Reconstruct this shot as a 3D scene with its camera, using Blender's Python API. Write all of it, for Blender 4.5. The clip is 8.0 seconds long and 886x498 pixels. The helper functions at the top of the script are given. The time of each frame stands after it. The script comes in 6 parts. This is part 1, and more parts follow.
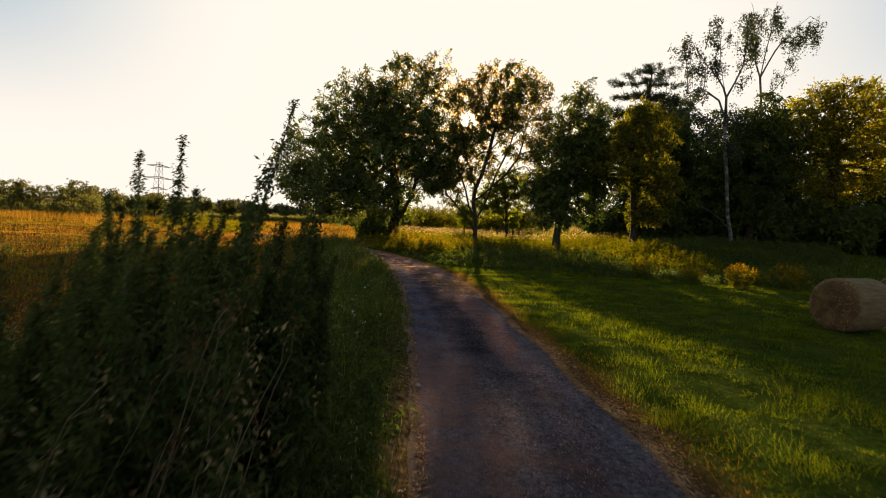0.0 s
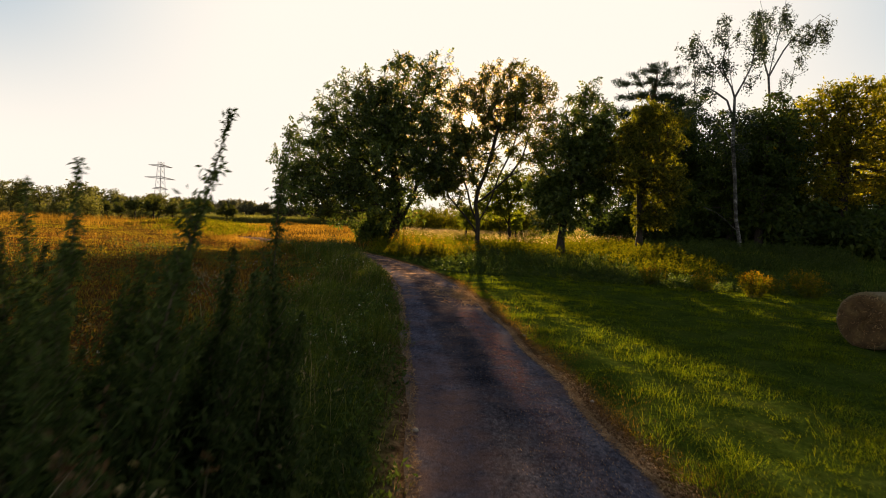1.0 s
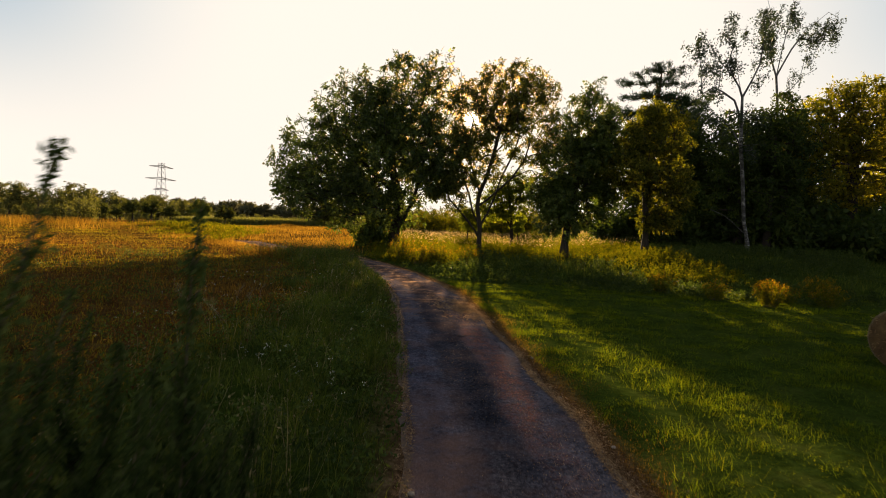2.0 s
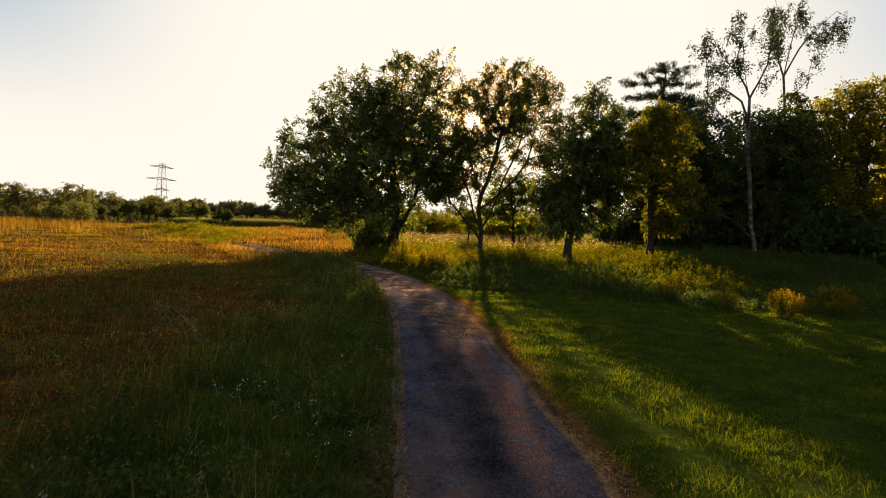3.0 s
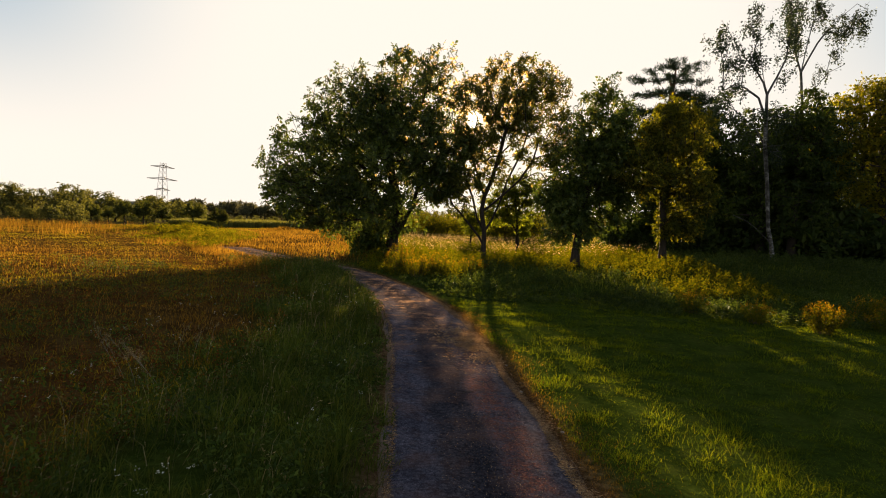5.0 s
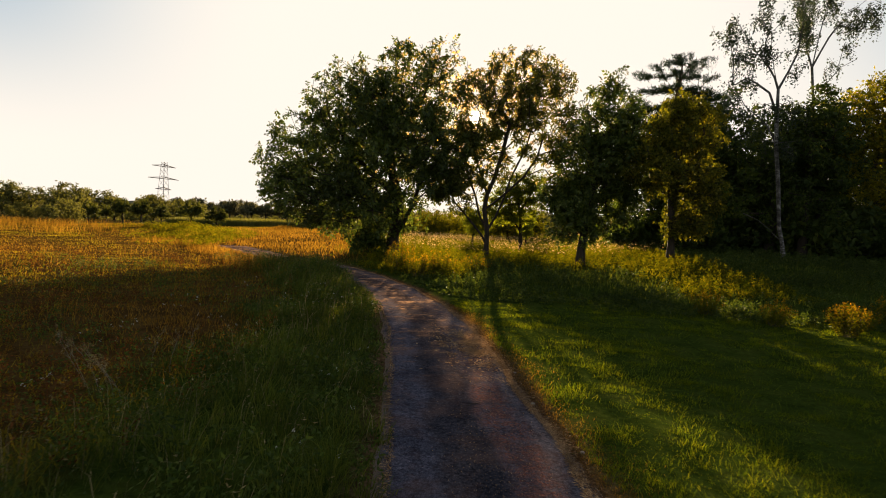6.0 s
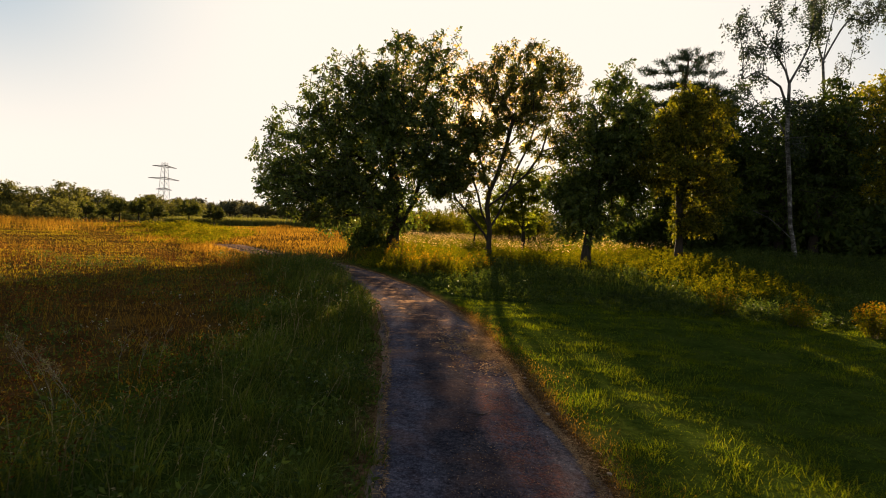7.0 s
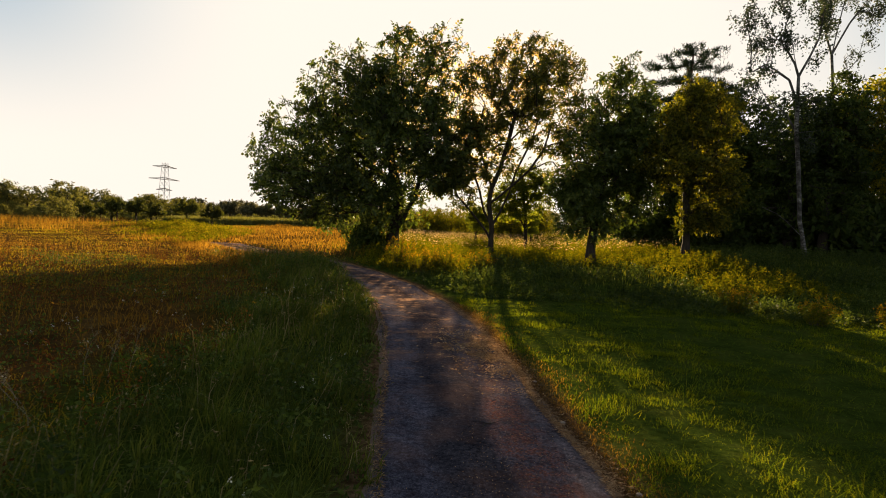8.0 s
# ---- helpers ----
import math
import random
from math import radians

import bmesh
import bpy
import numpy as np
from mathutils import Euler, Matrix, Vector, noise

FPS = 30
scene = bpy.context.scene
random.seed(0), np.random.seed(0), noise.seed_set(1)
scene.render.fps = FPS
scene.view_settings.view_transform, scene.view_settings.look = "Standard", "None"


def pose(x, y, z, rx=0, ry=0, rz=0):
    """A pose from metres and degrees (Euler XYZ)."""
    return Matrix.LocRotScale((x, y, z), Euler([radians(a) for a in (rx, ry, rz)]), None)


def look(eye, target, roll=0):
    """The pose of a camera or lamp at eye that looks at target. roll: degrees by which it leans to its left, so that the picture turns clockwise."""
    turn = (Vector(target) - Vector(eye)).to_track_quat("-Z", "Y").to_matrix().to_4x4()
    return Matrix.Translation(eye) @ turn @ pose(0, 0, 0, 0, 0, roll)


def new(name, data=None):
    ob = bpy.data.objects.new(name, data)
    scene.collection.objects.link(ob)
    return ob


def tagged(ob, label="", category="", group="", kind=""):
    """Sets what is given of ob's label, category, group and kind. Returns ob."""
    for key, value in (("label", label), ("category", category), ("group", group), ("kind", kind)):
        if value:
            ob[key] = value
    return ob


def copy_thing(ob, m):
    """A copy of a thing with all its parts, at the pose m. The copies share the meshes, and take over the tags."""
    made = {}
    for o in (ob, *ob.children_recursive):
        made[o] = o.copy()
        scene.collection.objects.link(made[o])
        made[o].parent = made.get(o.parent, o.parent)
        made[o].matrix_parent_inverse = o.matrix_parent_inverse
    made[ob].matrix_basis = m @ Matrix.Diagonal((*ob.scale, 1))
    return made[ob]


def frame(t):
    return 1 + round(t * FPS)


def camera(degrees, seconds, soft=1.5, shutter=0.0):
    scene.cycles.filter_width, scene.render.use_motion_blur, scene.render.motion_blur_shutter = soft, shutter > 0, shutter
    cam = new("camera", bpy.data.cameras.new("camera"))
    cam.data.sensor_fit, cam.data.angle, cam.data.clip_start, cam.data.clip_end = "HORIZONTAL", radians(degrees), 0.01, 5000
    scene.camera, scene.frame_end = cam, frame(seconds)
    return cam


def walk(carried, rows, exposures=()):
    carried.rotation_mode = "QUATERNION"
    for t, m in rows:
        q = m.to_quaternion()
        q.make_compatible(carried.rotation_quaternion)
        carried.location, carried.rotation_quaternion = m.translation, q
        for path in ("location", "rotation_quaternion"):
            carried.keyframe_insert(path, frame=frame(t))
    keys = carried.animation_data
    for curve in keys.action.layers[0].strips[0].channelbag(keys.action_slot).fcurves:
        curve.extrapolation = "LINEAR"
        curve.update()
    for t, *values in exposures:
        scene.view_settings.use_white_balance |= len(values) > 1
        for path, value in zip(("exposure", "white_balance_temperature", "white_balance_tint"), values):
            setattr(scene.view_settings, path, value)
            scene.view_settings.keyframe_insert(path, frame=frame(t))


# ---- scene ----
cam = camera(72.0, 8.0, soft=1.0, shutter=0.7)
PATH = [
    (0, (0.086, 2.224, 1.932), (0.158, 4.221, 1.838), 3.2),
    (0.5, (0.085, 2.681, 2.034), (0.155, 4.678, 1.94), 3.2),
    (1, (0.111, 3.116, 2.137), (0.177, 5.112, 2.042), 3.2),
    (1.5, (0.128, 3.574, 2.249), (0.192, 5.571, 2.154), 3.1),
    (3, (0.167, 4.891, 2.572), (0.227, 6.888, 2.477), 3.1),
    (3.5, (0.194, 5.326, 2.67), (0.252, 7.323, 2.575), 3.1),
    (4, (0.218, 6.035, 2.714), (0.274, 8.032, 2.619), 3.1),
    (4.5, (0.221, 6.43, 2.727), (0.277, 8.427, 2.632), 3.1),
    (6, (0.22, 7.741, 2.612), (0.271, 9.738, 2.516), 3.2),
    (6.5, (0.226, 8.333, 2.505), (0.276, 10.33, 2.411), 3.2),
    (7, (0.223, 8.724, 2.436), (0.271, 10.722, 2.342), 3.2),
    (7.5, (0.224, 9.12, 2.362), (0.271, 11.117, 2.268), 3.1),
    (8, (0.227, 9.534, 2.276), (0.273, 11.531, 2.182), 3.1),
]
walk(cam, [(t, look(eye, target, roll)) for t, eye, target, roll in PATH])

# ---------------------------------------------------------------- world, sun, exposure
SUN_DIR = Vector((0.066, 0.9844, 0.1628)).normalized()
ELEV, AZIM = math.asin(SUN_DIR.z), math.atan2(SUN_DIR.x, SUN_DIR.y)
world = bpy.data.worlds.new("evening_sky")
scene.world = world
world.use_nodes = True
wn, wl = world.node_tree.nodes, world.node_tree.links
wn.clear()
sky = wn.new("ShaderNodeTexSky")
sky.sky_type, sky.sun_disc = "NISHITA", False
sky.sun_elevation, sky.sun_rotation = ELEV, AZIM
sky.air_density, sky.dust_density, sky.ozone_density = 1.0, 0.9, 1.0
back = wn.new("ShaderNodeBackground")
back.inputs["Strength"].default_value = 0.192
haze = wn.new("ShaderNodeHueSaturation")
haze.inputs["Saturation"].default_value = 0.68
wl.new(sky.outputs[0], haze.inputs["Color"])
warm = wn.new("ShaderNodeMix")
warm.data_type, warm.blend_type = "RGBA", "MULTIPLY"
warm.inputs[0].default_value = 1.0
warm.inputs[7].default_value = (1.13, 1.0, 0.9, 1)
wl.new(haze.outputs[0], warm.inputs[6])
# haze evens the sky out towards the sun, warm close to it and blue-grey higher up and further round
coord = wn.new("ShaderNodeTexCoord")
dot = wn.new("ShaderNodeVectorMath")
dot.operation = "DOT_PRODUCT"
dot.inputs[1].default_value = SUN_DIR
wl.new(coord.outputs["Generated"], dot.inputs[0])
height = wn.new("ShaderNodeSeparateXYZ")
wl.new(coord.outputs["Generated"], height.inputs[0])


def world_math(op, a, b):
    n = wn.new("ShaderNodeMath")
    n.operation = op
    for i, v in enumerate((a, b)):
        if isinstance(v, (int, float)):
            n.inputs[i].default_value = v
        else:
            wl.new(v, n.inputs[i])
    return n.outputs[0]


def world_range(source, a, b):
    n = wn.new("ShaderNodeMapRange")
    n.interpolation_type = "SMOOTHSTEP"
    n.inputs[1].default_value, n.inputs[2].default_value = a, b
    wl.new(source, n.inputs[0])
    return n.outputs[0]


def world_mix(how, factor, a, b):
    n = wn.new("ShaderNodeMix")
    n.data_type, n.blend_type = "RGBA", how
    for socket, v in ((n.inputs[0], factor), (n.inputs[6], a), (n.inputs[7], b)):
        if isinstance(v, (int, float)):
            socket.default_value = v
        elif isinstance(v, tuple):
            socket.default_value = (*v, 1)
        else:
            wl.new(v, socket)
    return n.outputs[2]


facing = world_math("MAXIMUM", dot.outputs["Value"], 0.0)
away = world_math("MULTIPLY", world_range(facing, 0.95, 0.76), world_range(height.outputs[2], 0.06, 0.31))
veil = world_mix("MIX", away, (5.52, 5.05, 4.45), (2.5, 3.05, 3.5))
aureole = world_math("MULTIPLY", world_math("POWER", facing, 1900.0), 0.8)
veil = world_mix("MIX", aureole, veil, (6.0, 4.75, 3.3))
wl.new(world_mix("DARKEN", 1.0, warm.outputs[2], veil), back.inputs["Color"])
# the low sun itself
disc = world_math("MULTIPLY", world_range(facing, math.cos(radians(0.85)), math.cos(radians(0.6))), 2.2)
glow = wn.new("ShaderNodeBackground")
glow.inputs["Color"].default_value = (1.0, 0.9, 0.72, 1)
wl.new(disc, glow.inputs["Strength"])
both = wn.new("ShaderNodeAddShader")
wl.new(back.outputs[0], both.inputs[0])
wl.new(glow.outputs[0], both.inputs[1])
wout = wn.new("ShaderNodeOutputWorld")
wl.new(both.outputs[0], wout.inputs["Surface"])

sun = new("sun", bpy.data.lights.new("sun", "SUN"))
sun.data.energy, sun.data.angle, sun.data.color = 14.0, radians(0.55), (1.0, 0.72, 0.38)
sun.matrix_world = look(SUN_DIR * 60, (0, 0, 0))
scene.view_settings.exposure = 0.0


# ---------------------------------------------------------------- materials
def material(name):
    m = bpy.data.materials.new(name)
    m.use_nodes = True
    m.node_tree.nodes.clear()
    return m, m.node_tree.nodes, m.node_tree.links


def ramp(nodes, links, source, stops):
    r = nodes.new("ShaderNodeValToRGB")
    r.color_ramp.elements[0].position, r.color_ramp.elements[0].color = stops[0][0], (*stops[0][1], 1)
    r.color_ramp.elements[1].position, r.color_ramp.elements[1].color = stops[-1][0], (*stops[-1][1], 1)
    for p, c in stops[1:-1]:
        r.color_ramp.elements.new(p).color = (*c, 1)
    links.new(source, r.inputs[0])
    return r.outputs[0]


def noise_tex(nodes, links, where, scale, detail=4.0, rough=0.55):
    n = nodes.new("ShaderNodeTexNoise")
    n.inputs["Scale"].default_value, n.inputs["Detail"].default_value, n.inputs["Roughness"].default_value = scale, detail, rough
    if where is not None:
        links.new(where, n.inputs["Vector"])
    return n.outputs[0]


def mixed(nodes, links, how, factor, a, b):
    m = nodes.new("ShaderNodeMix")
    m.data_type, m.blend_type = "RGBA", how
    for socket, v in ((m.inputs[0], factor), (m.inputs[6], a), (m.inputs[7], b)):
        if isinstance(v, (int, float)):
            socket.default_value = v
        elif isinstance(v, tuple):
            socket.default_value = (*v, 1)
        else:
            links.new(v, socket)
    return m.outputs[2]


def leaf_material(name, dark, mid, light, through_col, share=0.45, patch=0.25, rough=0.6, gloss=0.15, ahead=0.0):
    """Thin leaves or blades: each one its own tone, light passes through them; ahead: the share that goes nearly straight on."""
    m, n, l = material(name)
    geo = n.new("ShaderNodeNewGeometry")
    tone = ramp(n, l, geo.outputs["Random Per Island"], [(0.0, dark), (0.55, mid), (1.0, light)])
    blot = noise_tex(n, l, geo.outputs["Position"], patch, 3.0)
    blot = ramp(n, l, blot, [(0.3, (0.5, 0.52, 0.55)), (0.7, (1.35, 1.3, 1.2))])
    tone = mixed(n, l, "MULTIPLY", 1.0, tone, blot)
    glossy = n.new("ShaderNodeBsdfPrincipled")
    glossy.inputs["Roughness"].default_value = rough
    glossy.inputs["Specular IOR Level"].default_value = gloss
    l.new(tone, glossy.inputs["Base Color"])
    thin = n.new("ShaderNodeBsdfTranslucent")
    l.new(mixed(n, l, "MULTIPLY", 1.0, tone, through_col), thin.inputs["Color"])
    mix = n.new("ShaderNodeMixShader")
    mix.inputs[0].default_value = share
    l.new(glossy.outputs[0], mix.inputs[1])
    l.new(thin.outputs[0], mix.inputs[2])
    surface = mix.outputs[0]
    if ahead:
        on = n.new("ShaderNodeBsdfRefraction")
        on.inputs["Roughness"].default_value, on.inputs["IOR"].default_value = 0.6, 1.15
        on.inputs["Color"].default_value = (0.9, 0.52, 0.2, 1)
        blend = n.new("ShaderNodeMixShader")
        blend.inputs[0].default_value = ahead
        l.new(surface, blend.inputs[1])
        l.new(on.outputs[0], blend.inputs[2])
        surface = blend.outputs[0]
    out = n.new("ShaderNodeOutputMaterial")
    l.new(surface, out.inputs["Surface"])
    return m


def rough_material(name, stops, scale=6.0, fine=60.0, rough=0.85, bump=0.4, depth=0.01, metal=0.0, stretch=(1, 1, 1)):
    """A matt surface with stains at one scale and grain at another."""
    m, n, l = material(name)
    tc = n.new("ShaderNodeTexCoord")
    mp = n.new("ShaderNodeMapping")
    mp.inputs["Scale"].default_value = stretch
    l.new(tc.outputs["Object"], mp.inputs["Vector"])
    big = noise_tex(n, l, mp.outputs[0], scale)
    small = noise_tex(n, l, mp.outputs[0], fine, 3.0)
    add = n.new("ShaderNodeMath")
    add.operation = "MULTIPLY_ADD"
    l.new(small, add.inputs[0])
    add.inputs[1].default_value = 0.5
    half = n.new("ShaderNodeMath")
    half.operation = "MULTIPLY_ADD"
    l.new(big, half.inputs[0])
    half.inputs[1].default_value, half.inputs[2].default_value = 1.0, -0.25
    l.new(half.outputs[0], add.inputs[2])
    col = ramp(n, l, add.outputs[0], stops)
    p = n.new("ShaderNodeBsdfPrincipled")
    p.inputs["Roughness"].default_value, p.inputs["Metallic"].default_value = rough, metal
    l.new(col, p.inputs["Base Color"])
    b = n.new("ShaderNodeBump")
    b.inputs["Strength"].default_value, b.inputs["Distance"].default_value = bump, depth
    l.new(add.outputs[0], b.inputs["Height"])
    l.new(b.outputs[0], p.inputs["Normal"])
    out = n.new("ShaderNodeOutputMaterial")
    l.new(p.outputs[0], out.inputs["Surface"])
    return m


WALNUT_LEAF = leaf_material("walnut_leaf", (0.038, 0.064, 0.016), (0.075, 0.112, 0.025), (0.14, 0.172, 0.037), (1.35, 1.3, 0.5), 0.5, gloss=0.35, rough=0.5, ahead=0.005)
MID_LEAF = leaf_material("open_crown_leaf", (0.058, 0.08, 0.016), (0.105, 0.13, 0.023), (0.18, 0.185, 0.04), (1.4, 1.25, 0.45), 0.52, gloss=0.35, rough=0.5, ahead=0.005)
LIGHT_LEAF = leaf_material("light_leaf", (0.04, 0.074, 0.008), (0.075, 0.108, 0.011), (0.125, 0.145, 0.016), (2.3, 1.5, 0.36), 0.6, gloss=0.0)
GOLD_LEAF = leaf_material("gold_leaf", (0.085, 0.105, 0.013), (0.16, 0.172, 0.02), (0.25, 0.235, 0.032), (2.2, 1.85, 0.45), 0.7, ahead=0.003)
OLIVE_LEAF = leaf_material("olive_leaf", (0.04, 0.056, 0.009), (0.09, 0.105, 0.015), (0.2, 0.195, 0.028), (1.7, 1.45, 0.4), 0.58)
FRESH_LEAF = leaf_material("fresh_leaf", (0.09, 0.13, 0.018), (0.13, 0.17, 0.026), (0.18, 0.2, 0.036), (1.8, 1.6, 0.48), 0.64)
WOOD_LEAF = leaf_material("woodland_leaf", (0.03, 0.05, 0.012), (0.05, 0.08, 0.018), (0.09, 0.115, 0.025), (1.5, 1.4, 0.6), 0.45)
PINE_LEAF = leaf_material("pine_needle", (0.016, 0.035, 0.016), (0.03, 0.055, 0.025), (0.05, 0.075, 0.03), (1.2, 1.2, 0.8), 0.2)
BIRCH_LEAF = leaf_material("birch_leaf", (0.026, 0.042, 0.026), (0.046, 0.066, 0.036), (0.08, 0.098, 0.05), (1.2, 1.2, 0.8), 0.3)
FRUIT_LEAF = leaf_material("fruit_leaf", (0.035, 0.05, 0.014), (0.062, 0.08, 0.02), (0.11, 0.12, 0.03), (1.5, 1.3, 0.5), 0.45, 0.3)
# horizon leaves, pale and grey: distance haze put into the colour
HORIZON_HAZE_LEAF = leaf_material("horizon_haze_leaf", (0.08, 0.085, 0.05), (0.11, 0.115, 0.065), (0.15, 0.15, 0.085), (1.2, 1.1, 0.8), 0.4, 0.05)
# the distant line's leaves, base colour lightened to carry the haze
FAR_HAZE_LEAF = leaf_material("far_haze_leaf", (0.085, 0.1, 0.034), (0.13, 0.145, 0.044), (0.19, 0.195, 0.06), (1.5, 1.3, 0.65), 0.5, 0.12)
WEED_LEAF = leaf_material("weed_leaf", (0.03, 0.047, 0.017), (0.05, 0.075, 0.026), (0.088, 0.11, 0.04), (1.3, 1.3, 0.7), 0.38, gloss=0.0)
GOLDENROD = leaf_material("goldenrod_flower", (0.16, 0.11, 0.012), (0.25, 0.17, 0.018), (0.36, 0.25, 0.03), (1.9, 1.4, 0.4), 0.6, 0.8, gloss=0.0)
HERB_LEAF = leaf_material("herb_leaf", (0.03, 0.055, 0.013), (0.058, 0.092, 0.02), (0.105, 0.142, 0.032), (1.35, 1.3, 0.55), 0.42, 0.8, gloss=0.1)
SORREL = leaf_material("sorrel_seed", (0.06, 0.024, 0.011), (0.1, 0.042, 0.018), (0.155, 0.078, 0.034), (1.5, 1.1, 0.6), 0.45, 0.8, gloss=0.0)
DRY_SEED = leaf_material("dry_brown_seed", (0.05, 0.033, 0.018), (0.09, 0.06, 0.032), (0.15, 0.105, 0.06), (1.2, 1.0, 0.7), 0.35, 0.8, gloss=0.0)
LAWN = leaf_material("lawn_blade", (0.056, 0.098, 0.008), (0.098, 0.142, 0.01), (0.168, 0.188, 0.016), (1.62, 1.42, 0.45), 0.56, 1.7, gloss=0.0)
TALL_GRASS = leaf_material("verge_blade", (0.042, 0.07, 0.014), (0.078, 0.11, 0.021), (0.14, 0.155, 0.036), (1.45, 1.3, 0.5), 0.45, 0.7, gloss=0.02)
DRY_GRASS = leaf_material("dry_stalk", (0.12, 0.07, 0.018), (0.18, 0.115, 0.026), (0.25, 0.172, 0.042), (1.7, 1.35, 0.55), 0.64, 0.3, gloss=0.0)
MEADOW = leaf_material("meadow_blade", (0.125, 0.128, 0.012), (0.185, 0.178, 0.018), (0.25, 0.215, 0.03), (1.6, 1.25, 0.45), 0.6, 0.4, gloss=0.0)
GREEN_MEADOW = leaf_material("green_meadow_blade", (0.034, 0.066, 0.009), (0.06, 0.1, 0.013), (0.1, 0.132, 0.02), (2.5, 1.5, 0.4), 0.6, 0.5, gloss=0.0)
STRAW = leaf_material("pale_stalk", (0.14, 0.12, 0.06), (0.22, 0.19, 0.1), (0.34, 0.3, 0.17), (1.2, 1.0, 0.7), 0.4, 0.8, gloss=0.0)
SEED = leaf_material("seed_head", (0.34, 0.25, 0.14), (0.46, 0.37, 0.22), (0.6, 0.52, 0.37), (1.45, 1.2, 0.8), 0.66, 0.8)
PETAL = leaf_material("white_petal", (0.55, 0.55, 0.5), (0.68, 0.68, 0.62), (0.78, 0.78, 0.72), (1.0, 1.0, 1.0), 0.3, 2.0)
LITTER = leaf_material("dry_litter", (0.2, 0.115, 0.06), (0.43, 0.28, 0.16), (0.66, 0.49, 0.3), (1.1, 0.9, 0.6), 0.25, 1.5, gloss=0.0)
BROWN_LITTER = leaf_material("brown_litter", (0.05, 0.026, 0.013), (0.12, 0.066, 0.03), (0.24, 0.15, 0.075), (1.1, 0.9, 0.6), 0.2, 1.5, gloss=0.0)
BARK = rough_material("dark_bark", [(0.25, (0.012, 0.009, 0.006)), (0.55, (0.028, 0.02, 0.014)), (0.8, (0.056, 0.042, 0.03))], 3.0, 25.0, 0.95, 0.9, 0.03, stretch=(3, 3, 0.6))
PINE_BARK = rough_material("pine_bark", [(0.25, (0.06, 0.03, 0.02)), (0.6, (0.14, 0.07, 0.035)), (0.85, (0.2, 0.11, 0.06))], 3.0, 20.0, 0.95, 0.9, 0.03, stretch=(2, 2, 0.7))
BIRCH_BARK = rough_material("birch_bark", [(0.4, (0.02, 0.018, 0.017)), (0.53, (0.075, 0.07, 0.066)), (0.64, (0.17, 0.163, 0.16)), (0.82, (0.4, 0.39, 0.375))], 2.2, 9.0, 0.8, 0.6, 0.02, stretch=(1.0, 1.0, 1.6))
GREY_BARK = rough_material("birch_limb_bark", [(0.35, (0.03, 0.026, 0.024)), (0.6, (0.1, 0.092, 0.088)), (0.8, (0.22, 0.21, 0.2))], 2.2, 9.0, 0.85, 0.5, 0.02)
STRAW_END = rough_material("straw_end", [(0.2, (0.05, 0.026, 0.009)), (0.5, (0.105, 0.058, 0.02)), (0.8, (0.19, 0.118, 0.044))], 5.0, 70.0, 0.95, 1.0, 0.03)
STRAW_SIDE = rough_material("straw_side", [(0.2, (0.08, 0.055, 0.023)), (0.5, (0.14, 0.1, 0.044)), (0.8, (0.22, 0.168, 0.08))], 3.0, 50.0, 0.95, 0.8, 0.02, stretch=(1, 6, 6))
STEEL = rough_material("galvanised_steel", [(0.2, (0.16, 0.12, 0.1)), (0.8, (0.3, 0.26, 0.24))], 0.3, 4.0, 0.6, 0.1, 0.01, 0.6)
STALK = rough_material("weed_stalk", [(0.2, (0.05, 0.04, 0.022)), (0.8, (0.14, 0.11, 0.055))], 8.0, 50.0, 0.9, 0.3)
PALE_STALK = rough_material("pale_stalk_wood", [(0.2, (0.15, 0.125, 0.085)), (0.8, (0.3, 0.26, 0.19))], 8.0, 60.0, 0.9, 0.3)
STONE = rough_material("grit", [(0.2, (0.12, 0.09, 0.07)), (0.8, (0.34, 0.28, 0.22))], 9.0, 80.0, 0.9, 0.3)


